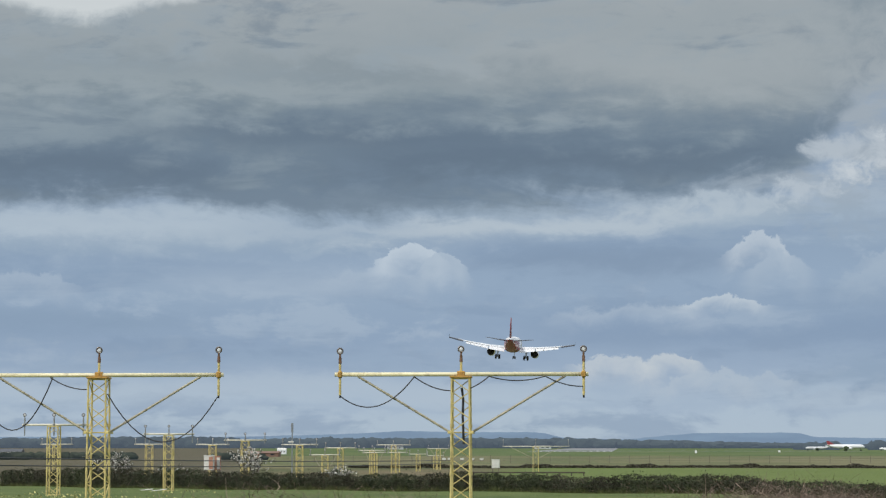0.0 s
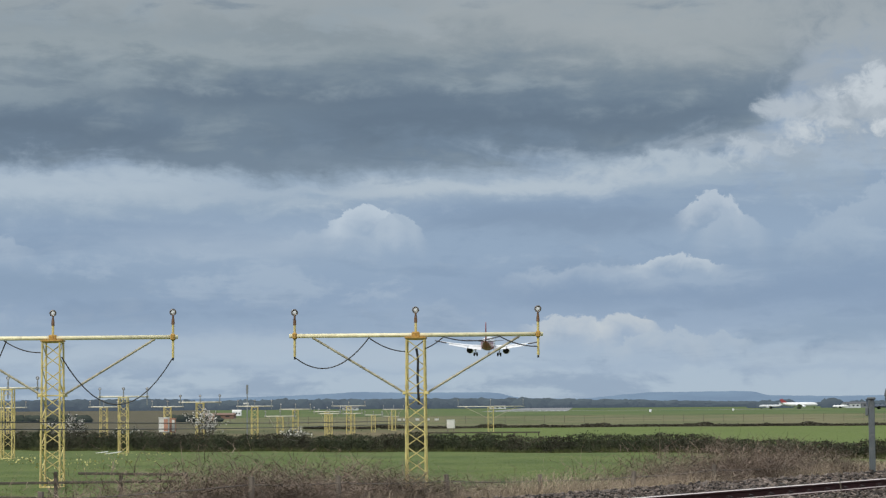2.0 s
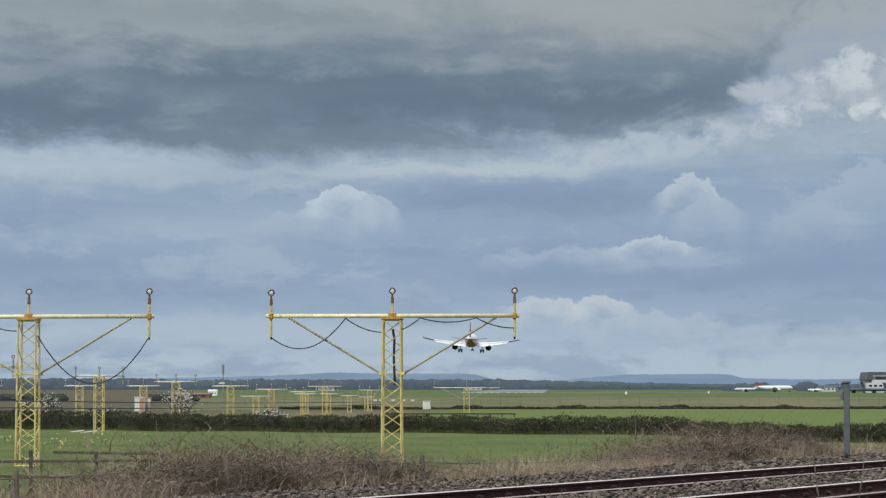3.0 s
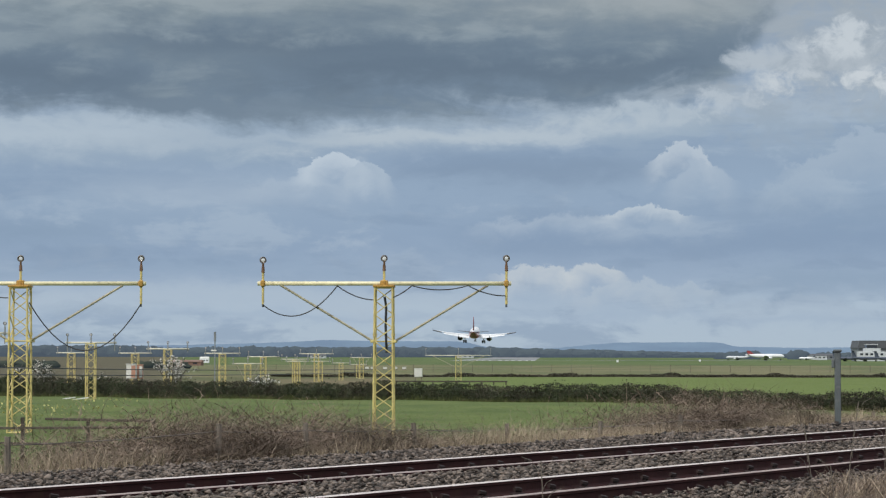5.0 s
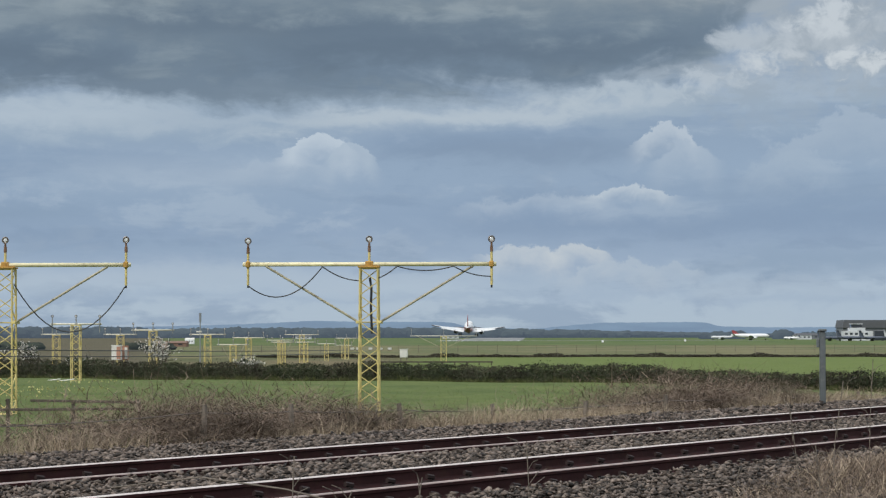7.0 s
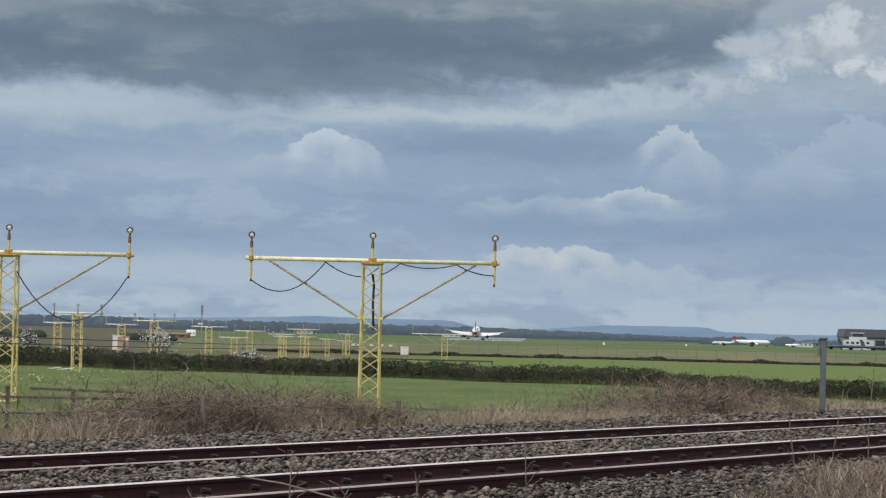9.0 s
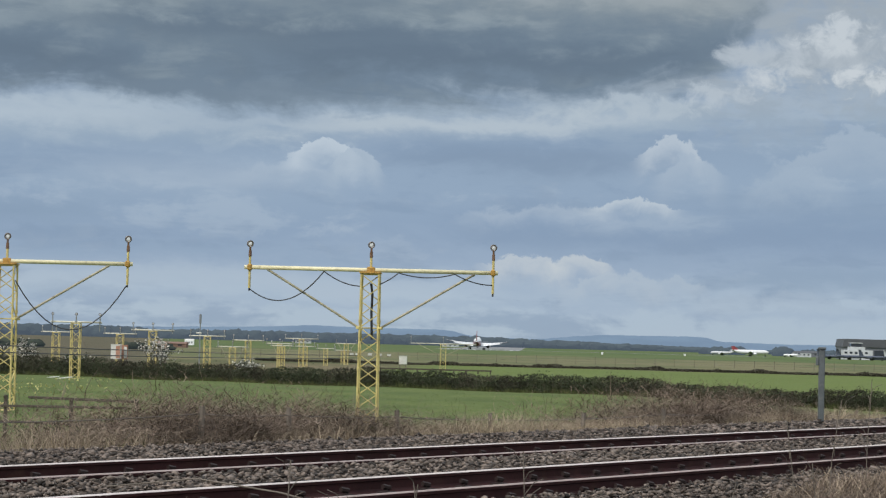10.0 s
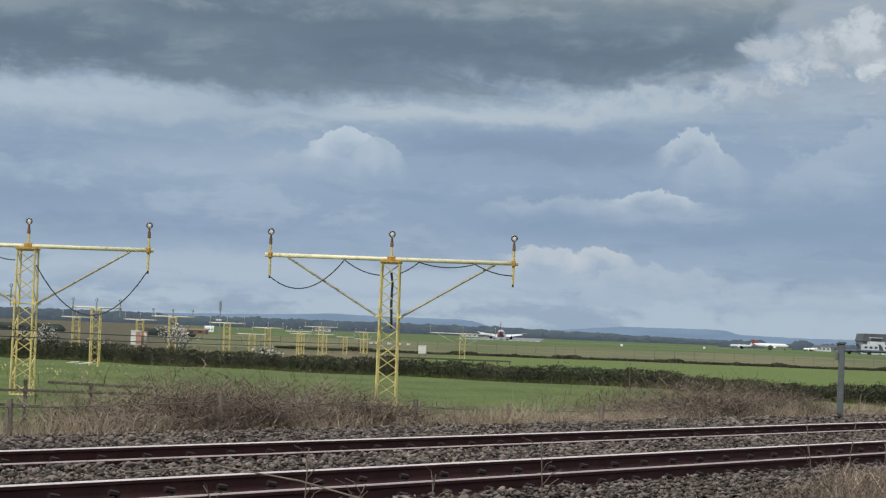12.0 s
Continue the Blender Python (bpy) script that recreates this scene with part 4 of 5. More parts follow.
def thicket():
    rng = np.random.default_rng(8)
    # brambles: arching canes in heaps
    n = 230000
    s, q = rng.uniform(13, 52, n), 18.6 + np.abs(rng.normal(0, 1.6, n))
    top = np.interp(s, TOP_S, TOP_Z) + 0.12 * np.sin(s * 2.1) + 0.08 * np.sin(s * 5.3 + 1)
    heavy = np.interp(s, (14, 20.5, 22, 23, 28, 31, 33, 36.3, 37.8, 43.5, 46, 60), (0.05, 0.10, 0.40, 1.0, 1.0, 0.4, 0.15, 0.18, 1.0, 1.0, 0.2, 0.15))
    keep = (rng.uniform(0, 1, n) < heavy) & (q < 26)
    s, q, top = s[keep], q[keep], top[keep]
    n = len(s)
    x, y = s * SIN - q * COS, s * COS + q * SIN
    g = ground_height(x, y)
    crest = g + (top - g) * np.clip(rng.beta(3.6, 1.0, n) * 1.05, 0.15, 1.06) * np.interp(q, (18.6, 19.6, 24, 26), (0.75, 1.0, 0.97, 0.7))
    a = rng.uniform(0, 2 * np.pi, n)
    reach = rng.uniform(0.1, 0.55, n)
    roots = np.stack([x, y, g + (crest - g) * rng.uniform(0.25, 0.97, n)], -1)
    tips = np.stack([x + reach * np.cos(a), y + reach * np.sin(a), roots[:, 2] + (crest - g) * np.clip(rng.normal(-0.02, 0.13, n), -0.35, 0.3)], -1)
    bend = np.stack([rng.normal(0, 0.17, n), rng.normal(0, 0.12, n), (crest - np.maximum(roots[:, 2], tips[:, 2])) * rng.uniform(0.0, 0.45, n)], -1)
    ob = blades("brambles", roots, tips, rng.uniform(0.006, 0.016, n), M_BRAMBLE, 3, bend, 2)
    tagged(ob, "brown leafless bramble thicket beside the railway", "brambles", kind="stuff")
    # dead grass, thick along the ballast's foot
    n = 75000
    s, q = rng.uniform(12, 62, n), 18.3 + np.abs(rng.normal(0, 1.0, n))
    x, y = s * SIN - q * COS, s * COS + q * SIN
    g = ground_height(x, y)
    patch = 0.5 + 0.5 * np.sin(s * 0.9 + 2) * np.sin(s * 0.37 + q)
    thick = np.interp(s, (12, 20, 21, 23, 25, 26.5, 33, 36, 38, 43, 46), (0.25, 0.3, 0.5, 0.4, 0.5, 1.0, 1.0, 0.7, 0.5, 0.6, 0.9))
    keep = rng.uniform(0, 1, n) < thick * (0.45 + 0.55 * patch)
    s, q, x, y, g, patch = s[keep], q[keep], x[keep], y[keep], g[keep], patch[keep]
    n = len(s)
    hgt = rng.uniform(0.15, 0.55, n) * (0.6 + 0.5 * patch) + np.clip(1.0 - g, 0, 0.8) * 0.75
    roots = np.stack([x, y, g], -1)
    lean = rng.normal(0, 0.20, (n, 2))
    tips = np.stack([x + lean[:, 0], y + lean[:, 1], g + hgt], -1)
    bend = np.stack([lean[:, 0] * -0.3, lean[:, 1] * -0.3, 0.12 * hgt], -1)
    ob = blades("dead_grass", roots, tips, rng.uniform(0.006, 0.014, n), M_STRAW, 3, bend, 3)
    tagged(ob, "bleached dead grass along the ballast edge", "dead grass", kind="stuff")
    # green weeds among it and the grass at the field's edge
    n = 42000
    s = 15 + 55 * rng.uniform(0, 1, n) ** 1.5
    q = np.where(s < 23, 18.6, 20) + np.abs(rng.normal(0, 4.5, n))
    x, y = s * SIN - q * COS, s * COS + q * SIN
    g = ground_height(x, y)
    hgt = rng.uniform(0.12, 0.45, n)
    lean = rng.normal(0, 0.12, (n, 2))
    ob = blades("weeds", np.stack([x, y, g], -1), np.stack([x + lean[:, 0], y + lean[:, 1], g + hgt], -1), rng.uniform(0.012, 0.03, n), M_WEED, 2, None, 4)
    tagged(ob, "dull green weeds at the edge of the field", "weeds", kind="stuff")
    # dead growth on the near side, closing in on the ballast further along
    for name, mat, count, seed, label in (("verge_grass", M_STRAW, 9000, 5, "dead grass at the near ballast edge"), ("verge_brush", M_BRAMBLE, 42000, 11, "brown dead brush at the near ballast edge")):
        s = 10 + 34 * rng.uniform(0, 1, count) ** 0.8
        q = np.interp(s, VERGE_S, VERGE_Q) - np.abs(rng.normal(0, 1.1, count)) + 0.15
        keep = (q > 3.5) & (rng.uniform(0, 1, count) < np.interp(s, (12, 16, 19), (0.15, 0.5, 1.0)))
        s, q = s[keep], q[keep]
        n = len(s)
        x, y = s * SIN - q * COS, s * COS + q * SIN
        g = ground_height(x, y)
        tall = np.interp(s, (12, 17, 20, 23, 30), (0.08, 0.14, 0.24, 0.36, 0.34)) * (0.7 + 0.3 * np.sin(s * 3.1) * np.sin(s * 1.3 + q))
        hgt = tall * rng.uniform(0.15, 1.0, n)
        a = rng.uniform(0, 2 * np.pi, n)
        reach = rng.uniform(0.05, 0.3, n)
        roots = np.stack([x, y, g + 0.4 * hgt * rng.uniform(0, 1, n)], -1)
        tips = np.stack([x + reach * np.cos(a), y + reach * np.sin(a), g + hgt], -1)
        bend = np.stack([rng.normal(0, 0.06, n), rng.normal(0, 0.06, n), 0.25 * hgt], -1)
        ob = blades(name, roots, tips, rng.uniform(0.004, 0.009, n), mat, 4, bend, seed)
        tagged(ob, label, "dead grass" if mat is M_STRAW else "brush", kind="stuff")
    # grass of the near field, longer towards the railway
    n = 30000
    u = rng.uniform(0, 1, n) ** 0.7
    y = 44 + 72 * (1 - u)
    x = y * rng.uniform(-0.28, 0.17, n)
    q = -x * COS + y * SIN
    keep = q > 23
    x, y = x[keep], y[keep]
    n = len(x)
    g = ground_height(x, y)
    lean = rng.normal(0, 0.05, (n, 2))
    ob = blades("field_grass", np.stack([x, y, g], -1), np.stack([x + lean[:, 0], y + lean[:, 1], g + rng.uniform(0.02, 0.09, n)], -1), rng.uniform(0.008, 0.02, n), M_GRASS, 1, None, 6)
    tagged(ob, "short green field grass", "grass", kind="stuff")


thicket()

# bare twigs that rise from the near verge, before the rails
for i, (s, q, h, lx, seed) in enumerate(((17.2, 8.1, 0.55, 0.10, 1), (19.6, 8.3, 0.62, -0.05, 2), (21.5, 8.0, 0.50, 0.05, 3), (16.2, 8.6, 0.40, -0.30, 4), (23.5, 8.6, 0.7, 0.1, 5), (27.5, 9.0, 0.9, -0.12, 6), (30.0, 9.0, 0.8, 0.2, 7), (12.4, 9.0, 0.80, 0.03, 8), (14.7, 8.5, 0.84, -0.03, 9), (13.1, 9.2, 0.50, 0.18, 10), (13.3, 9.0, 0.46, -0.2, 11), (13.9, 9.0, 0.58, 0.06, 12), (12.0, 9.2, 0.52, -0.25, 13), (20.5, 8.9, 0.95, -0.1, 14), (22.0, 9.2, 1.1, 0.12, 15), (24.0, 9.6, 1.25, 0.05, 16))):
    rng = random.Random(seed)
    p = on_track(s, q)
    z = float(ground_height(p.x, p.y))
    plant = thing("dry_weed_stalk", p.x, p.y, z, "thin bare brown weed stalk beside the track", "weed", "dry stalks")
    bm = bmesh.new()
    rope(bm, [(0, 0, -0.02), (lx * 0.3, 0.02, h * 0.45), (lx, 0.0, h)], 0.0045, 5)
    stem = part("stem", bm, M_WOOD, plant)
    for k in range(5):
        u = 0.35 + 0.13 * k
        a = rng.uniform(0, 6.28)
        bm = bmesh.new()
        l = rng.uniform(0.08, 0.2)
        rope(bm, [(lx * u, 0.01, h * u), (lx * u + 0.5 * l * math.cos(a), 0.3 * l * math.sin(a), h * u + 0.7 * l), (lx * u + l * math.cos(a), l * math.sin(a), h * u + 0.9 * l)], 0.003, 4)
        part("twig", bm, M_WOOD, stem)

# a long dead cane lying over the near rails
cane = thing("fallen_cane", *on_track(13.8, 9.6, 1.28), "long pale dead cane lying across the near rail", "branch")
for pts in (((-1.8, 0.9, 0.25), (-1.1, 0.75, 0.34), (-0.4, 0.3, 0.28), (0.4, -0.1, 0.12), (1.0, -0.5, 0.0)), ((0.2, 0.0, 0.16), (0.5, -0.3, 0.06), (0.75, -0.7, -0.02))):
    bm = bmesh.new()
    rope(bm, pts, 0.007, 6)
    part("stem", bm, M_WOOD, cane)


# ---- fences ----
def lineside_fence():
    """Wooden posts and two wires along the far side of the railway."""
    fence = thing("wire_fence", *on_track(0, 18.75, 0), "old wooden posts with sagging wires among brambles", "fence")
    ps = []
    rng = random.Random(4)
    for s in (13.6, 16.8, 20.0, 23.9, 25.9, 28.6, 31.3, 34.2, 37.2, 40.2, 43.2, 46.2, 49.4, 52.6, 56.0):
        p = on_track(s, 18.75) - on_track(0, 18.75)
        w = on_track(s, 18.75)
        g = float(ground_height(w.x, w.y))
        h = 1.78 - 0.012 * (s - 20) + rng.uniform(-0.06, 0.06)
        bm = bmesh.new()
        rod(bm, (p.x, p.y, g - 0.1), (p.x + rng.uniform(-0.05, 0.05), p.y, h), 0.045, 7, 0.036)
        part("fence_post", bm, M_WOOD, fence)
        ps.append(Vector((p.x, p.y, h)))
    for drop in (0.10, 0.42):
        for a, b in zip(ps, ps[1:]):
            bm = bmesh.new()
            rope(bm, sag(a - Vector((0, 0, drop)), b - Vector((0, 0, drop)), 0.02, 5), 0.006, 4)
            part("wire", bm, M_WIRE, fence)


lineside_fence()


def cable_line():
    """The grey post by the railway."""
    x, y = 5.56, 44.66
    g = float(ground_height(x, y))
    post = thing("lineside_post", x, y, g, "grey square post with a small bracket beside the railway", "post")
    top = EYE + 0.10 - g
    bm = bmesh.new()
    box(bm, (0, 0, (top - 0.1) / 2 - 0.05), (0.11, 0.11, top + 0.1 - 0.02), 0.012)
    part("shaft", bm, M_POST, post)
    bm = bmesh.new()
    box(bm, (0, 0, top - 0.035), (0.15, 0.15, 0.05), 0.012)
    part("cap", bm, M_POST, post)
    bm = bmesh.new()
    box(bm, (-0.09, -0.02, top - 0.28), (0.05, 0.09, 0.16), 0.01)
    part("bracket", bm, M_POST, post)


def slack_cables():
    """Two thin cables from a slim pole beside the railway to a leg of the light mast."""
    a, b = on_track(10.5, 19.4), Vector((-6.45, 86.22, 0))
    line = thing("cable_line", a.x, a.y, 0, "two thin slack cables from a slim pole to a light mast", "cable")
    ends = []
    for p, top in ((a, EYE + 0.06), (b, EYE - 0.55)):
        g = float(ground_height(p.x, p.y))
        if p is a:
            bm = bmesh.new()
            rod(bm, (0, 0, g - 0.1), (0, 0, top), 0.04, 8, 0.035)
            part("pole", bm, M_WOOD, line)
        ends.append(Vector((p.x - a.x, p.y - a.y, top)))
    for down, drop in ((0.03, 0.10), (0.13, 0.13)):
        bm = bmesh.new()
        rope(bm, sag(ends[0] - Vector((0, 0, down)), ends[1] - Vector((0, 0, down)), drop, 30), 0.011, 5)
        part("wire", bm, M_CABLE, line)


slack_cables()
cable_line()


def rail_fence(x0, x1, y, label):
    fence = thing("timber_rail_fence", (x0 + x1) / 2, y, 0, label, "fence")
    c = (x0 + x1) / 2
    n = max(2, round((x1 - x0) / 1.6)) + 1
    rng = random.Random(int(y))
    for k in range(n):
        x = x0 + (x1 - x0) * k / (n - 1)
        g = float(ground_height(x, y))
        bm = bmesh.new()
        box(bm, (x - c, 0, g + 0.75), (0.085, 0.08, 1.6 + rng.uniform(-0.1, 0.1)), 0.012)
        part("fence_post", bm, M_DARKWOOD, fence)
    g = float(ground_height(c, y))
    for z, a, b in ((1.50, 0.45, 1.0), (1.30, 0.0, 0.95), (0.9, 0.0, 1.0)):
        bm = bmesh.new()
        box(bm, ((x0 - c) + (x1 - x0) * (a + b) / 2, -0.075, g + z), ((x1 - x0) * (b - a), 0.04, 0.065), 0.01, pose(0, 0, 0, 0, rng.uniform(-1, 1), 0))
        part("rail", bm, M_DARKWOOD, fence)


rail_fence(-14.6, -9.7, 57.0, "dark weathered timber post-and-rail fence in the field")


# ---- the hedge ----
def hedge():
    rng = np.random.default_rng(12)
    L0, L1 = -66.0, 34.0
    origin, along, out = np.array((0.0, 124.2)), np.array((0.70, -0.714)), np.array((0.714, 0.70))

    def height(l):
        return 1.0 + 0.07 * np.sin(l * 0.33) + 0.06 * np.sin(l * 0.9 + 1) + 0.05 * np.sin(l * 2.3) + 0.04 * np.sin(l * 5.1 + 2) + np.interp(l, (-66, -40, -34, -5, 10, 40), (0.22, 0.22, 0.0, -0.05, -0.2, -0.25))

    n = 100000
    l = rng.uniform(L0, L1, n)
    hgt = height(l)
    side = rng.uniform(-1, 1, n)
    zz = rng.beta(1.25, 0.9, n)
    d = -0.62 * np.sqrt(np.clip(1 - (zz * 0.9) ** 3, 0, 1)) * np.where(rng.uniform(0, 1, n) < 0.72, 1, side) * (1 + 0.22 * np.sin(l * 3.7 + 2.0 * np.sin(l * 0.7)) * np.sin(zz * 5.0 + l)) + rng.normal(0, 0.07, n)
    stray = rng.uniform(0, 1, n) < 0.03
    px = origin[None] + along[None] * l[:, None] + out[None] * d[:, None]
    z = ground_height(px[:, 0], px[:, 1]) + hgt * zz * (1 + 0.16 * stray) + rng.normal(0, 0.03, n)
    c = np.stack([px[:, 0], px[:, 1], z], -1)
    size = rng.uniform(0.025, 0.060, n)
    u = rng.normal(0, 1, (n, 3))
    u /= np.linalg.norm(u, axis=1)[:, None]
    w = np.cross(u, rng.normal(0, 1, (n, 3)))
    w /= np.linalg.norm(w, axis=1)[:, None]
    v = np.stack([c - u * size[:, None], c + w * size[:, None] * 0.6, c + u * size[:, None], c - w * size[:, None] * 0.6], 1)
    green = rng.uniform(0, 1, n) < np.clip(0.55 + 0.3 * np.sin(l * 0.55) + 0.2 * np.sin(l * 1.7), 0.2, 0.95)
    thing_ob = thing("hedge", 0, 0, 0, "trimmed dark green and brown field hedge with gaps", "hedge")
    for name, m, mask in (("leaves", M_LEAF, green), ("dead_foliage", M_DEADLEAF, ~green)):
        vv = v[mask].reshape(-1, 3)
        ob = fast_mesh(name, vv, np.arange(len(vv)), 4, m)
        ob.parent = thing_ob
        tagged(ob, kind="stuff")
    # long grass along its foot
    m = 14000
    l2 = rng.uniform(L0, L1, m)
    px = origin[None] + along[None] * l2[:, None] - out[None] * (0.55 + np.abs(rng.normal(0, 0.35, m)))[:, None]
    g2 = ground_height(px[:, 0], px[:, 1])
    roots = np.stack([px[:, 0], px[:, 1], g2], -1)
    tall = rng.uniform(0.08, 0.42, m) * (0.6 + 0.4 * np.sin(l2 * 0.8) * np.sin(l2 * 2.9))
    tips = roots + np.stack([rng.normal(0, 0.1, m), rng.normal(0, 0.1, m), tall], -1)
    ob = blades("foot_grass", roots, tips, rng.uniform(0.02, 0.045, m), M_WEED, 2, None, 19)
    ob.parent = thing_ob
    tagged(ob, kind="stuff")
    # the dense inside
    ls = np.arange(L0, L1, 0.5)
    rings = []
    for k, lv in enumerate(ls):
        h = float(height(lv)) * 0.78
        p = origin + along * lv
        g = float(ground_height(p[0], p[1]))
        wob = 0.08 * math.sin(k * 1.3)
        ring = []
        for o, zf in ((-0.42 + wob, 0.0), (-0.40, 0.55), (-0.2, 0.98), (0.2, 1.0 + wob), (0.4, 0.55), (0.42, 0.0)):
            ring.append((p[0] + out[0] * o, p[1] + out[1] * o, g - 0.05 + h * zf))
        rings.append(ring)
    bm = bmesh.new()
    loft(bm, rings)
    part("dense_core", bm, M_LEAF, thing_ob)
    # straight stems that stand out of it
    n = 900
    l = rng.uniform(L0, L1, n)
    d = rng.normal(0, 0.3, n)
    px = origin[None] + along[None] * l[:, None] + out[None] * d[:, None]
    g = ground_height(px[:, 0], px[:, 1])
    roots = np.stack([px[:, 0], px[:, 1], g + 0.3], -1)
    tips = roots + np.stack([rng.normal(0, 0.15, n), rng.normal(0, 0.1, n), height(l) * rng.uniform(0.6, 1.0, n)], -1)
    ob = blades("shoots", roots, tips, rng.uniform(0.012, 0.025, n), M_TWIG, 2, None, 9)
    ob.parent = thing_ob
    tagged(ob, kind="stuff")


hedge()


def blossom_bush(x, y, h, w, seed, label, bloom=0.6):
    rng = random.Random(seed)
    base = float(ground_height(x, y))
    bush = thing("blossoming_bush", x, y, base, label, "bush", "blossoming bushes")
    pts = []
    for k in range(9):
        a = rng.uniform(0, 6.28)
        r, top = rng.uniform(0.15, 0.5) * w, h * rng.uniform(0.6, 1.0)
        p0 = Vector((0.06 * math.cos(a), 0.06 * math.sin(a), -0.05))
        p1 = Vector((0.5 * r * math.cos(a), 0.5 * r * math.sin(a), top * 0.55))
        p2 = Vector((r * math.cos(a), r * math.sin(a), top))
        bm = bmesh.new()
        rope(bm, [p0, p1, p2], 0.028, 5)
        limb = part("limb", bm, M_TWIG, bush)
        for j in range(9):
            u = rng.uniform(0.35, 1.0)
            q = p1.lerp(p2, (u - 0.3) / 0.7)
            e = q + Vector((rng.gauss(0, 0.16) * w, rng.gauss(0, 0.16) * w, rng.uniform(0.02, 0.28) * h))
            pts.append((q, e))
        bm = bmesh.new()
        for q, e in pts[-9:]:
            rope(bm, [q, e], 0.011, 4)
        tagged(part("twigs", bm, M_TWIG, limb), kind="stuff")
    vs = []
    for q, e in pts:
        for j in range(16):
            c = q.lerp(e, rng.uniform(0.1, 1.05)) + Vector((rng.gauss(0, 0.05), rng.gauss(0, 0.05), rng.gauss(0, 0.05)))
            vs.append((c, rng.uniform(0.03, 0.065), rng.random() < bloom))
    for name, m, flag in (("blossom", M_BLOSSOM, True), ("leaves", M_LEAF, False)):
        arr = []
        for c, r, white in vs:
            if white == flag:
                u = Vector((rng.gauss(0, 1), rng.gauss(0, 1), rng.gauss(0, 1))).normalized()
                w2 = u.orthogonal().normalized()
                arr += [c - u * r, c + w2 * r, c + u * r, c - w2 * r]
        if arr:
            ob = fast_mesh(name, np.array([tuple(p) for p in arr]), np.arange(len(arr)), 4, m)
            ob.parent = bush
            tagged(ob, kind="stuff")


blossom_bush(-27.3, 168.0, 2.6, 2.3, 1, "bare bush thick with white blossom behind the hedge", 0.75)
blossom_bush(-37.6, 172.0, 2.1, 1.5, 2, "thin white-blossoming bush behind the hedge", 0.55)
blossom_bush(-39.8, 172.0, 2.0, 1.2, 3, "thin white-blossoming bush behind the hedge", 0.35)
blossom_bush(-17.6, 143.5, 1.25, 1.6, 4, "low bush with white blossom in the hedge", 0.45)
blossom_bush(-31.2, 158.0, 1.3, 1.8, 5, "low pale-flowering bush in the hedge", 0.25)


# ---- the airfield and the distance ----
def beside(px, y):
    """x at the distance y of what lies px sight-units from the runway's heading."""
    return math.tan(math.atan((px - 784) / 4100) - 0.0779) * y


M_ASPHALT = material("pale worn runway surface", (0.19, 0.195, 0.20), 0.8, 0, 0.2, 0.05, 2, 0, (0.15, 0.15, 0.15), 0.4)
M_BOX = material("grey-white sheet metal", (0.62, 0.62, 0.58), 0.5, 0, 0.1, 1.5, 12, 0, (0.45, 0.42, 0.36), 0.35)
M_ORANGE = material("faded orange-red panel", (0.40, 0.21, 0.14), 0.6, 0, 0.15, 2, 12)
M_ROOF = material("dark grey profiled roof", (0.085, 0.09, 0.10), 0.6, 0.1, 0.15, 0.2, 3)
M_GLASS = material("dark window glass", (0.03, 0.035, 0.045), 0.1, 0, 0.1, 1, 6, 0, None, 0, 0, 0.8)
M_CLADDING = material("pale grey cladding", (0.52, 0.54, 0.56), 0.5, 0, 0.08, 0.3, 4)
M_MILGREY = material("mid grey aircraft paint", (0.085, 0.10, 0.135), 0.45, 0, 0.1, 0.4, 5)
M_HANGAR = material("weathered grey hangar sheeting", (0.15, 0.16, 0.18), 0.6, 0, 0.12, 0.3, 4)
M_BRICK = material("brown brick and tile", (0.20, 0.12, 0.09), 0.8, 0, 0.2, 0.6, 8)


def make_runway():
    g = -1.05
    verts = []
    bm = bmesh.new()
    box(bm, (-29.3, 1950, g + 0.0), (46, 1400, 0.08))
    ob = part("runway", bm, M_ASPHALT)
    tagged(ob, "pale grey runway far along the approach", "runway", kind="structure")
    bm = bmesh.new()
    for k in range(12):
        box(bm, (-29.3 - 20 + k * 3.6 + (2.2 if k > 5 else 0), 1275, g + 0.05), (1.8, 30, 0.02))
    tagged(part("threshold_marking", bm, M_WHITE, ob), kind="stuff")
    bm = bmesh.new()
    box(bm, (60, 1330, g - 0.01), (150, 25, 0.07))
    tagged(part("taxiway", bm, M_ASPHALT), "grey taxiway crossing the airfield", "taxiway", kind="structure")


make_runway()


def perimeter_fence():
    fence = thing("perimeter_fence", 0, 470, 0, "thin grey post-and-mesh airfield fence", "fence")
    g = float(ground_height(0, 470))
    bm = bmesh.new()
    box(bm, (0, 0, g + 0.75), (0.09, 0.09, 1.6), 0.01)
    first = part("fence_post", bm, M_WOOD, fence)
    first.location = (-75, 0, 0)
    for k in range(1, 38):
        ob = new("fence_post", first.data)
        ob.parent = fence
        ob.location = (-75 + 4.0 * k, 0, 0)
    for z in (0.5, 0.95, 1.4):
        bm = bmesh.new()
        rod(bm, (-75, -0.08, g + z), (75, -0.08, g + z), 0.012, 5)
        part("wire", bm, M_WIRE, fence)


perimeter_fence()


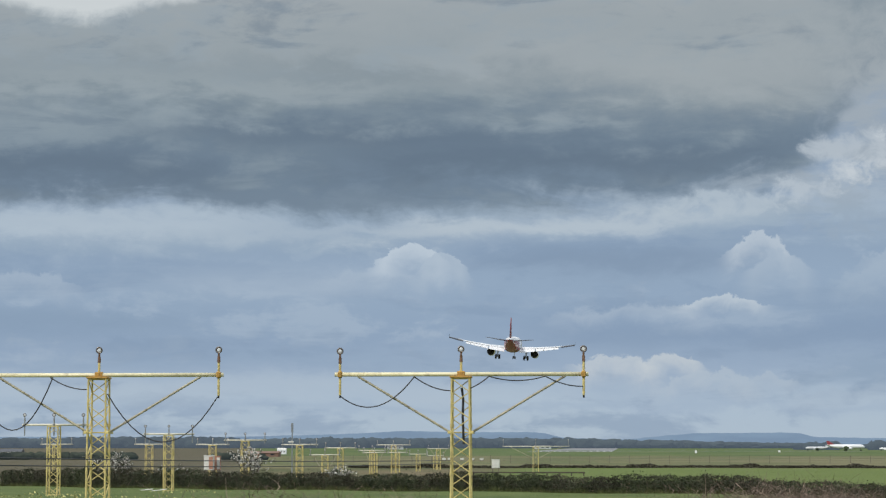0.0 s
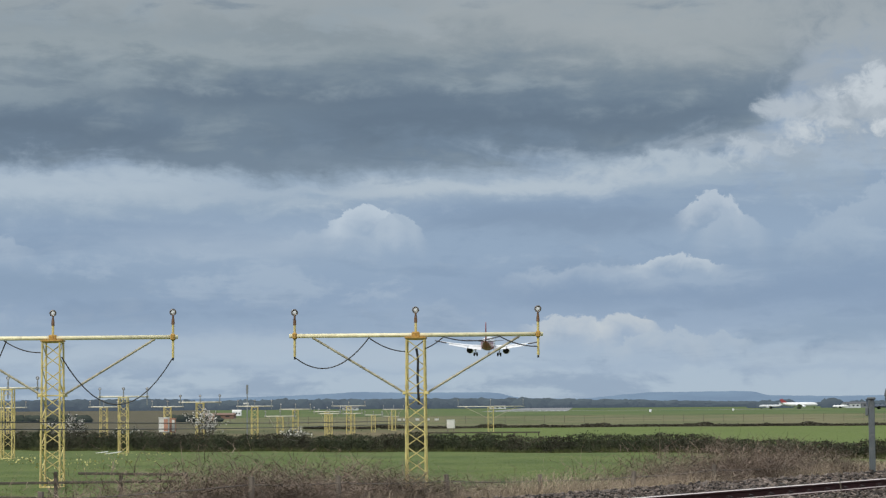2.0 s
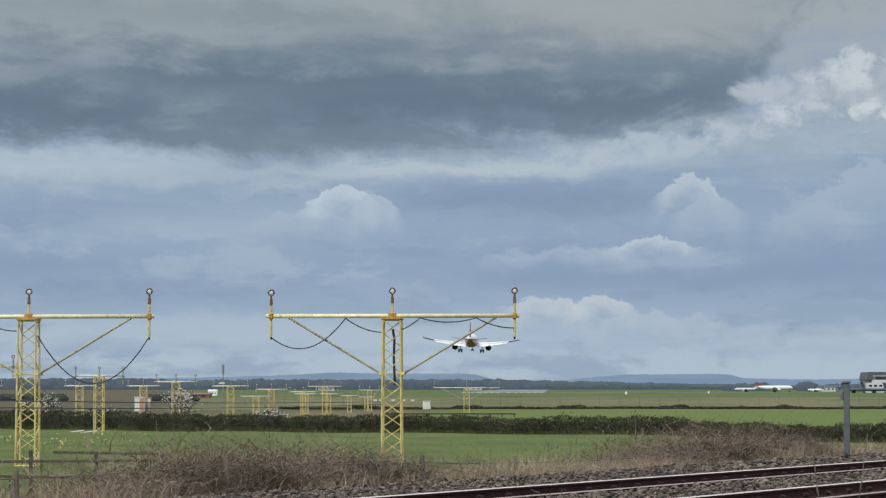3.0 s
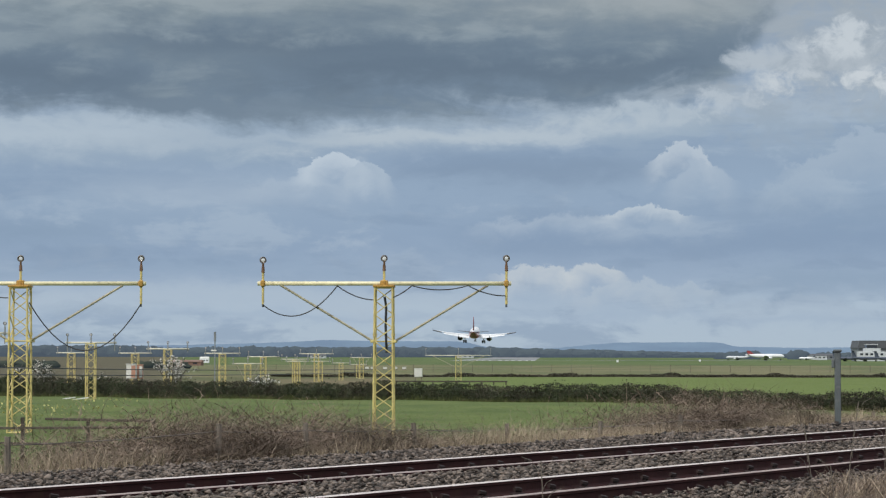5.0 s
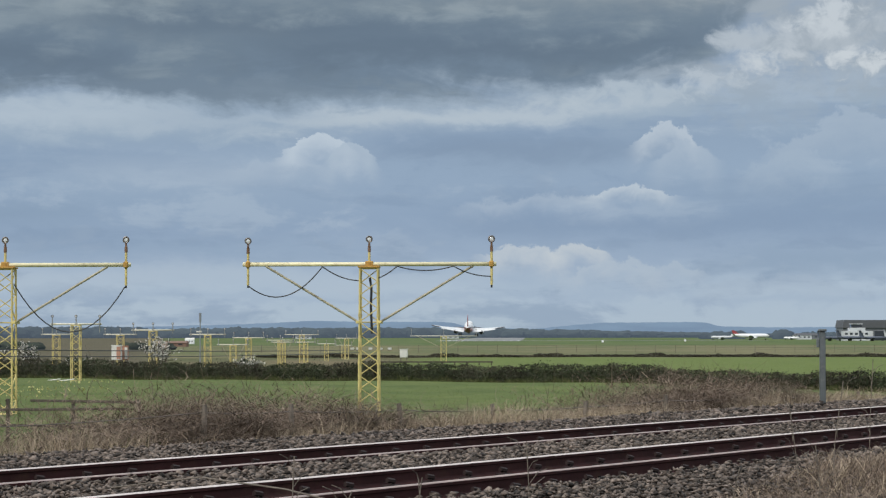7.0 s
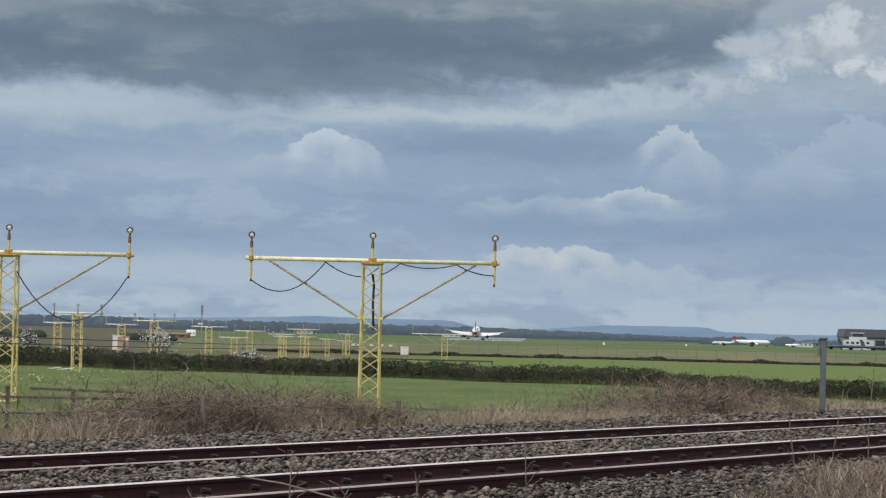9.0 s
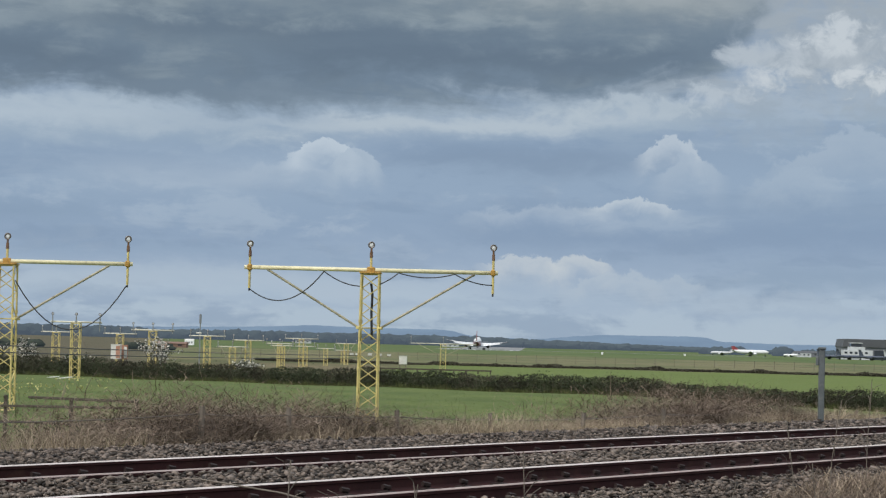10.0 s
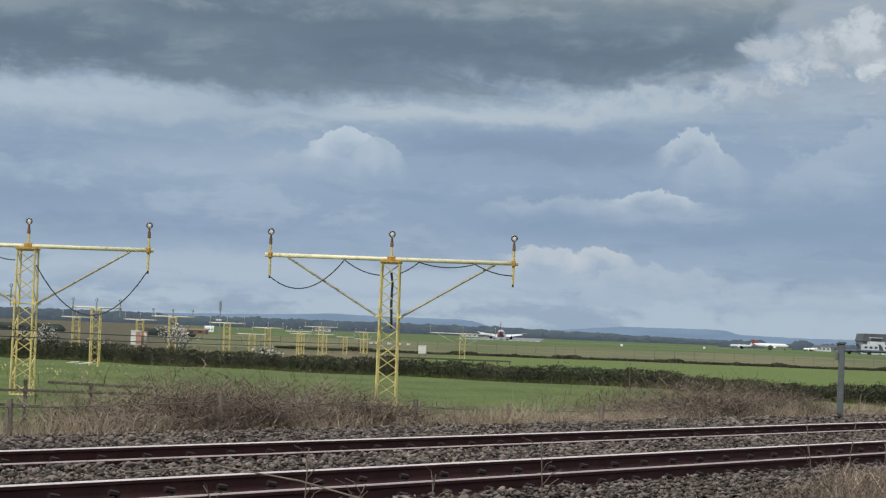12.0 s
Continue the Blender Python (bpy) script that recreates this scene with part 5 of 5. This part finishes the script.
def field_flowers():
    """Pale yellow flowers scattered in clumps over the near field."""
    rng = np.random.default_rng(31)
    centres = np.stack([rng.uniform(-37, -22, 26), rng.uniform(84, 124, 26)], -1)
    p = centres[rng.integers(0, 26, 700)] + rng.normal(0, 0.7, (700, 2)) * (1.6, 1.0)
    c = np.stack([p[:, 0], p[:, 1], ground_height(p[:, 0], p[:, 1]) + rng.uniform(0.04, 0.16, 700)], -1)
    u, w = rng.normal(0, 1, (2, 700, 3))
    r = rng.uniform(0.03, 0.075, 700)[:, None]
    u, w = u / np.linalg.norm(u, axis=1)[:, None] * r, w / np.linalg.norm(w, axis=1)[:, None] * r
    v = np.stack([c - u, c + w, c + u, c - w], 1).reshape(-1, 3)
    petal = material("pale yellow petals", (0.55, 0.52, 0.22), 0.8, 0, 0.2, 3, 20, 0, None, 0, 0.3, 0.2)
    tagged(fast_mesh("field_flowers", v, np.arange(len(v)), 4, petal), "pale yellow wild flowers in the field grass", "flowers", kind="stuff")


field_flowers()


def margin_scrub():
    """Low dark scrub on the margin of the sown field."""
    rng = np.random.default_rng(23)
    n = 26000
    x = rng.uniform(-45, 95, n)
    y = 378 + 4.0 * np.sin(x * 0.07) + rng.normal(0, 1.0, n)
    tall = 0.35 + 0.35 * np.clip(np.sin(x * 0.55) * np.sin(x * 0.17 + 1) + 0.3 * np.sin(x * 1.9), 0, 1)
    z = ground_height(x, y) + tall * rng.beta(1.2, 1.2, n)
    c = np.stack([x, y, z], -1)
    u, w = rng.normal(0, 1, (2, n, 3))
    r = rng.uniform(0.08, 0.17, n)[:, None]
    u, w = u / np.linalg.norm(u, axis=1)[:, None] * r, w / np.linalg.norm(w, axis=1)[:, None] * r
    v = np.stack([c - u, c + w, c + u, c - w], 1).reshape(-1, 3)
    tagged(fast_mesh("margin_scrub", v, np.arange(len(v)), 4, M_DEADLEAF), "low dark scrub along a field margin", "scrub", kind="stuff")


margin_scrub()


def low_rail():
    x0, x1, y = beside(838, 262), beside(1032, 262), 262.0
    g = float(ground_height(0, y))
    t = thing("low_barrier", (x0 + x1) / 2, y, g, "long low dark barrier rail on short posts", "barrier")
    half = (x1 - x0) / 2
    n = 10
    for k in range(n):
        bm = bmesh.new()
        box(bm, (-half + 2 * half * k / (n - 1), 0, 0.2), (0.14, 0.14, 0.5), 0.01)
        part("short_post", bm, M_DARKWOOD, t)
    bm = bmesh.new()
    box(bm, (0, -0.1, 0.42), (2 * half + 0.3, 0.06, 0.17), 0.01)
    part("rail", bm, M_DARKWOOD, t)


low_rail()


def equipment_box(px, y, w, h, m, label, up=0.15, trim=None):
    x = beside(px, y)
    g = float(ground_height(x, y))
    t = thing("equipment_cabinet", x, y, g, label, "cabinet")
    for sx in (-1, 1):
        bm = bmesh.new()
        box(bm, (sx * w * 0.38, 0, up / 2 - 0.05), (0.1, w * 0.5, up + 0.1), 0.01)
        part("foot", bm, M_WOOD, t)
    bm = bmesh.new()
    box(bm, (0, 0, up + h / 2), (w, w * 0.7, h), 0.03)
    part("cabinet_body", bm, m, t)
    bm = bmesh.new()
    box(bm, (0, 0, up + h + 0.03), (w * 1.08, w * 0.8, 0.06), 0.01)
    part("roof_plate", bm, m, t)
    bm = bmesh.new()
    box(bm, (w * 0.24, -w * 0.36, up + h / 2), (w * 0.42, 0.03, h * 0.86), 0.008)
    part("door", bm, trim or m, t)


equipment_box(877, 325, 1.1, 1.15, M_BOX, "square grey-white equipment cabinet in the grass", 0.55)
equipment_box(372, 203, 0.85, 1.25, M_BOX, "white and orange equipment cabinet under a light bar", 1.0, M_ORANGE)
equipment_box(386, 204, 0.6, 1.2, M_ORANGE, "orange equipment cabinet under a light bar", 1.0, M_BOX)
equipment_box(455, 180, 0.42, 0.30, M_ORANGE, "small red-orange marker box on a light stand", 2.0)


def tall_pole(px, y, top, label):
    x = beside(px, y)
    g = float(ground_height(x, y))
    t = thing("aerial_pole", x, y, g, label, "pole")
    h = EYE + top - g
    bm = bmesh.new()
    rod(bm, (0, 0, -0.1), (0, 0, h), 0.06, 8, 0.05)
    part("shaft", bm, M_STEEL, t)
    bm = bmesh.new()
    rod(bm, (0, 0, h - 0.85), (0, 0, h), 0.11, 10)
    part("aerial", bm, M_STEEL, t)
    bm = bmesh.new()
    box(bm, (-0.1, 0, h - 1.75), (0.5, 0.3, 0.14), 0.02)
    part("bracket", bm, M_BOX, t)


tall_pole(518, 215.0, 2.0, "slim grey aerial pole with a thick head")
# markers and small aerials in the airfield grass
for px, y, h in ((1230, 900, 0.9), (1377, 1000, 0.8)):
    equipment_box(px, y, 0.8, h, M_WHITE, "small white marker cabinet on the airfield", 0.5)
for px in (786, 796, 818, 836, 852):
    equipment_box(px, 520, 0.8, 0.4, M_BOX, "low pale approach-light unit in the airfield grass", 0.3)


def jet(name, x, y, length, rz, body_mat, tail_mat, label, high_tail=False, group=""):
    """A parked jet; its nose points to +x before it is turned."""
    g = float(ground_height(x, y))
    L, r = length, length * 0.055
    t = thing(name, x, y, g, label, "airplane", group, rz)
    zc = r * 2.1
    bm = bmesh.new()
    rings = []
    for u, k, dz in ((0.5, 0.08, -0.2), (0.485, 0.4, -0.15), (0.44, 0.8, -0.05), (0.37, 1.0, 0), (-0.2, 1.0, 0), (-0.33, 0.8, 0.15), (-0.43, 0.45, 0.4), (-0.5, 0.12, 0.6)):
        rings.append([(u * L, k * r * math.cos(2 * math.pi * j / 18), zc + dz * r + k * r * math.sin(2 * math.pi * j / 18)) for j in range(18)])
    loft(bm, rings)
    part("fuselage", bm, body_mat, t, "", True)
    for side in (-1, 1):
        bm = bmesh.new()
        loft(bm, [[(0.11 * L, side * r * 0.6, zc - r * 0.5), (-0.08 * L, side * r * 0.6, zc - r * 0.5), (-0.08 * L, side * r * 0.6, zc - r * 0.75), (0.11 * L, side * r * 0.6, zc - r * 0.75)], [(-0.09 * L, side * 0.46 * L, zc + r * 0.2), (-0.13 * L, side * 0.46 * L, zc + r * 0.2), (-0.13 * L, side * 0.46 * L, zc + r * 0.12), (-0.09 * L, side * 0.46 * L, zc + r * 0.12)]])
        part("wing", bm, M_WING if body_mat is M_WHITE else body_mat, t)
        bm = bmesh.new()
        m = Matrix.Translation((0.08 * L if not high_tail else -0.3 * L, side * (0.16 * L if not high_tail else r * 1.5), zc - r * 0.95 if not high_tail else zc + r * 0.3)) @ pose(0, 0, 0, 0, 90, 0)
        lathe(bm, [(-0.05 * L, r * 0.4), (0.0, r * 0.56), (0.05 * L, r * 0.5)], 14, m)
        part("engine", bm, body_mat, t, "", True)
        zt = zc + (0.255 * L if high_tail else r * 0.6)
        bm = bmesh.new()
        loft(bm, [[(-0.41 * L, side * 0.01 * L, zt), (-0.49 * L, side * 0.01 * L, zt), (-0.49 * L, side * 0.01 * L, zt - 0.1), (-0.41 * L, side * 0.01 * L, zt - 0.1)], [(-0.47 * L, side * 0.17 * L, zt + 0.2), (-0.51 * L, side * 0.17 * L, zt + 0.2), (-0.51 * L, side * 0.17 * L, zt + 0.12), (-0.47 * L, side * 0.17 * L, zt + 0.12)]])
        part("tailplane", bm, body_mat, t)
        bm = bmesh.new()
        rod(bm, (0, side * 0.1 * L, 0.4), (0, side * 0.1 * L, zc - r * 0.5), 0.15, 8)
        gear = part("landing_gear", bm, M_STEEL, t)
        wheel_bm = bmesh.new()
        lathe(wheel_bm, [(-0.3, 0.3), (-0.3, 0.5), (0.3, 0.5), (0.3, 0.3)], 14, Matrix.Translation((0, side * 0.1 * L, 0.5)) @ pose(0, 0, 0, 90, 0, 0))
        part("tyre", wheel_bm, M_TYRE, gear)
    bm = bmesh.new()
    rod(bm, (0.4 * L, 0, 0.3), (0.4 * L, 0, zc - r * 0.8), 0.1, 8)
    rod(bm, (0.4 * L, -0.25, 0.4), (0.4 * L, 0.25, 0.4), 0.4, 12)
    part("nose_gear", bm, M_TYRE, t)
    bm = bmesh.new()
    w, up = 0.012 * L, (0.27 if high_tail else 0.14) * L
    loft(bm, [[(-0.30 * L, -w, zc + r * 0.8), (-0.30 * L, w, zc + r * 0.8), (-0.47 * L, w * 0.5, zc + r * 0.8), (-0.47 * L, -w * 0.5, zc + r * 0.8)], [(-0.43 * L, -w * 0.4, zc + up), (-0.43 * L, w * 0.4, zc + up), (-0.51 * L, w * 0.3, zc + up), (-0.51 * L, -w * 0.3, zc + up)]])
    part("fin", bm, tail_mat, t)


jet("parked_airliner", beside(1494, 1400), 1400.0, 23.0, 8, M_WHITE, M_RED, "white parked airliner with red tail on the airfield", False, "parked airliners")
jet("parked_airliner", beside(1444, 1430), 1430.0, 15.0, 160, M_CLADDING, M_CLADDING, "pale grey parked aircraft on the airfield", False, "parked airliners")
jet("parked_airliner", beside(1568, 1450), 1450.0, 11.0, 150, M_WHITE, M_MILGREY, "small white parked aircraft on the airfield", False, "parked airliners")
jet("grey_aircraft", beside(1636, 1200), 1200.0, 13.5, 10, M_MILGREY, M_MILGREY, "mid grey parked aircraft before the hangar", True, "grey aircraft")
jet("grey_aircraft", beside(1672, 1190), 1190.0, 14.5, 12, M_MILGREY, M_MILGREY, "mid grey parked aircraft before the hangar", True, "grey aircraft")
jet("grey_aircraft", beside(1712, 1180), 1180.0, 14.0, 12, M_MILGREY, M_MILGREY, "mid grey parked aircraft before the hangar", True, "grey aircraft")
jet("grey_aircraft", beside(1757, 1180), 1180.0, 14.0, 12, M_MILGREY, M_CLADDING, "mid grey parked aircraft before the hangar", True, "grey aircraft")


def hangar():
    y = 1290.0
    x0, x1 = beside(1660, y), beside(1860, y)
    g, w = -1.05, x1 - x0
    t = thing("aircraft_hangar", (x0 + x1) / 2, y, g, "large grey aircraft hangar with a dark roof", "hangar")
    bm = bmesh.new()
    box(bm, (0, 15, 3.6), (w, 30, 7.2))
    part("wall", bm, M_HANGAR, t)
    bm = bmesh.new()
    loft(bm, [[(-w / 2 - 0.4, y2, 6.9), (-w / 2 - 0.4, y2, 7.4), (-w / 2 + 0.5, y2, 11.3), (w / 2, y2, 11.3), (w / 2, y2, 6.9)] for y2 in (-0.8, 31.0)])
    part("roof", bm, M_ROOF, t, "dark grey roof")
    for k in range(5):
        bm = bmesh.new()
        box(bm, (-w / 2 + 12 + k * 9.6, -0.1, 2.6), (8.8, 0.2, 5.2), 0.03)
        part("hangar_door", bm, M_GLASS if k % 2 else M_CLADDING, t)


hangar()


def control_building():
    y = 1255.0
    x = beside(1682, y)
    t = thing("control_building", x, y, -1.05, "pale grey stepped airport building with a glazed control room", "building")
    for c, s, nm in (((0, 0, 2.6), (14, 8, 5.2), "ground_floor"), ((0.6, 0, 6.0), (8.5, 7, 1.8), "upper_floor")):
        bm = bmesh.new()
        box(bm, c, s, 0.05)
        part(nm, bm, M_CLADDING, t)
    bm = bmesh.new()
    box(bm, (0.2, 0, 7.9), (5.6, 5.6, 1.7), 0.1)
    part("control_room", bm, M_GLASS, t, "dark glazed control room")
    bm = bmesh.new()
    box(bm, (0.2, 0, 8.95), (6.6, 6.6, 0.4), 0.05)
    part("roof", bm, M_CLADDING, t)
    for k in range(5):
        bm = bmesh.new()
        box(bm, (-5.4 + 2.7 * k, -4.03, 3.7), (1.5, 0.1, 1.1), 0.02)
        part("window", bm, M_GLASS, t)


control_building()


def far_building(px, y, w, h, wall, roof, label):
    x = beside(px, y)
    g = float(ground_height(x, y))
    t = thing("far_building", x, y, g, label, "building", "far buildings")
    bm = bmesh.new()
    box(bm, (0, 0, h * 0.35), (w, w * 0.6, h * 0.7))
    part("wall", bm, wall, t)
    bm = bmesh.new()
    loft(bm, [[(sx * w * 0.52, -w * 0.33, h * 0.68), (sx * w * 0.52, 0, h), (sx * w * 0.52, w * 0.33, h * 0.68)] for sx in (-1, 1)])
    part("roof", bm, roof, t)
    for k in range(3):
        bm = bmesh.new()
        box(bm, (w * (-0.3 + 0.3 * k), -w * 0.305, h * 0.4), (w * 0.14, 0.08, h * 0.22), 0.01)
        part("window", bm, M_GLASS, t)


for px, y, w, h, a, b in ((24, 620, 6.0, 2.6, M_BOX, M_ROOF), (1590, 1500, 9, 4.0, M_CLADDING, M_ROOF), (1610, 1600, 10, 4.0, M_HANGAR, M_ROOF), (1575, 1700, 12, 4, M_CLADDING, M_ROOF), (500, 900, 3.5, 2.4, M_WHITE, M_BOX), (470, 700, 9, 1.7, M_BRICK, M_BRICK), (700, 1800, 12, 3.0, M_CLADDING, M_ROOF), (960, 2000, 14, 3.0, M_CLADDING, M_ROOF)):
    far_building(px, y, w, h, a, b, "low far-off building at the airfield's edge")


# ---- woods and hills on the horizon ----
def hazed(name, colour, glow, scale, far=0.35):
    """A backdrop surface: far ground whose haze is painted in as an even emitted glow."""
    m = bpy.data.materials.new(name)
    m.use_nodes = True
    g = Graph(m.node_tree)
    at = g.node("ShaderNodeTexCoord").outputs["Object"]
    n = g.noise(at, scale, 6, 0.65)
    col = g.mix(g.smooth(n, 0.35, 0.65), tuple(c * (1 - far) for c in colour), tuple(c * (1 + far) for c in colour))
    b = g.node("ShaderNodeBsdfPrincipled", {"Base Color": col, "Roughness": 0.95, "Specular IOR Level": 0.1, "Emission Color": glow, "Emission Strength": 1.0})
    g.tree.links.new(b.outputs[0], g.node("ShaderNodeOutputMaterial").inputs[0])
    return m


# the second, bluish colour is emitted: painted haze, thinner on the nearer woods
M_WOODS = hazed("far woods with haze glow", (0.022, 0.028, 0.024), (0.068, 0.090, 0.120), 0.03)
M_NEARWOODS = hazed("nearer woods with haze glow", (0.035, 0.04, 0.025), (0.008, 0.014, 0.022), 0.1)
M_HILLS = hazed("far hills with haze glow", (0.04, 0.055, 0.06), (0.135, 0.20, 0.305), 0.004, 0.3)


def woods(name, y, spans, size, seed, mat, depth=60.0):
    """Belts of trees far off: many uneven crowns, joined."""
    rng = random.Random(seed)
    bm = bmesh.new()
    for p0, p1, h0, h1, step in spans:
        p = p0
        while p < p1:
            u = (p - p0) / (p1 - p0)
            yy = y + rng.uniform(0, depth)
            h = (h0 + (h1 - h0) * u) * rng.uniform(0.84, 1.06)
            w = size * rng.uniform(0.6, 1.5)
            m = Matrix.Translation((beside(p, yy), yy, -1.2 + h * 0.45)) @ Matrix.Diagonal((w, w * 0.6, h * 0.58, 1))
            vs = bmesh.ops.create_icosphere(bm, subdivisions=2, radius=1.0, matrix=m)["verts"]
            for v in vs:
                v.co += Vector((rng.gauss(0, 0.13) * w, 0, rng.gauss(0, 0.05) * h))
            p += step * rng.uniform(0.3, 1.0)
    tagged(part(name, bm, mat), "dark belt of far woods with haze glow on the horizon", "woods", kind="stuff")


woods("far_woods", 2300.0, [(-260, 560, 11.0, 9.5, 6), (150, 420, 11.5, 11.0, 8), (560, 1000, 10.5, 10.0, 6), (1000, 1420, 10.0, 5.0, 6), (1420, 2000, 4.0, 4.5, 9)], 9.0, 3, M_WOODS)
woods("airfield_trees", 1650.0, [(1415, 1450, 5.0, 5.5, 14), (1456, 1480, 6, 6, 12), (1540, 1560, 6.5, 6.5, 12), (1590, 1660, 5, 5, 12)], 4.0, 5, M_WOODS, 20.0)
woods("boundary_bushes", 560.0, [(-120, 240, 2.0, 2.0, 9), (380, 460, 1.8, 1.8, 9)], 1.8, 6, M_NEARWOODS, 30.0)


def hills():
    """Two long flat-topped ridges; each is a solid with a broken skyline."""
    y = 4600.0
    rng = random.Random(2)
    for name, line in (("hills_west", ((-600, 12), (-200, 13), (100, 14), (300, 13), (420, 14), (560, 17), (640, 20), (720, 24), (800, 22), (880, 22), (940, 22), (965, 20), (985, 14), (1010, 11), (1100, 9), (1130, 6))), ("hills_east", ((1050, 6), (1120, 10), (1170, 15), (1230, 20), (1300, 20), (1385, 21), (1412, 20), (1440, 13), (1500, 12), (1560, 11), (1640, 12), (1760, 12), (2200, 14), (2600, 10)))):
        xs = [p for p, _ in line]
        hs = [h for _, h in line]
        bm = bmesh.new()
        rings = []
        p = xs[0]
        while p <= xs[-1]:
            h = float(np.interp(p, xs, hs)) + rng.uniform(-0.4, 0.4)
            top = EYE + h * y / 4100
            x = beside(p, y)
            rings.append([(x, y - 260, -3), (x, y - 130, top * 0.55), (x, y - 40, top * 0.93), (x, y, top), (x, y + 150, top * 0.9), (x, y + 200, -3)])
            p += 7
        loft(bm, rings)
        tagged(part(name, bm, M_HILLS), "flat-topped hills on the horizon, blue with painted haze", "hills", kind="structure")


hills()


# pale boards left lying at the foot of a light stand
for px, y, length, turn in ((282, 146.0, 1.1, 25), (262, 147.5, 0.9, -12)):
    x = beside(px, y)
    bm = bmesh.new()
    box(bm, (0, 0, 0.03), (length, 0.16, 0.05), 0.008)
    board = tagged(part("fallen_board", bm, M_WHITE), "pale board lying in the field grass", "board", "fallen boards")
    board.matrix_basis = pose(x, y, float(ground_height(x, y)) + 0.01, 0, -7, turn)



def motions():
    bank = {0.0: 3.9, 0.5: 1.6, 1.0: 1.2, 1.5: 0.8, 3.0: 1.6, 9.0: 1.4, 9.5: 1.2}
    nose = {0.0: 2.5, 5.0: 3.0, 6.0: 4.0, 7.0: 5.0, 9.0: 4.5, 10.0: 3.5, 11.0: 1.5, 12.0: 0.3}
    rows = []
    for t, x, y, z in FLIGHT:
        b = float(np.interp(t, list(bank), list(bank.values()))) if t <= 9.5 else 1.2 - 0.4 * (t - 9.5)
        rows.append((t, pose(x, y, z, float(np.interp(t, list(nose), list(nose.values()))), max(b, 0.2), 0)))
    walk(airliner, rows)


motions()
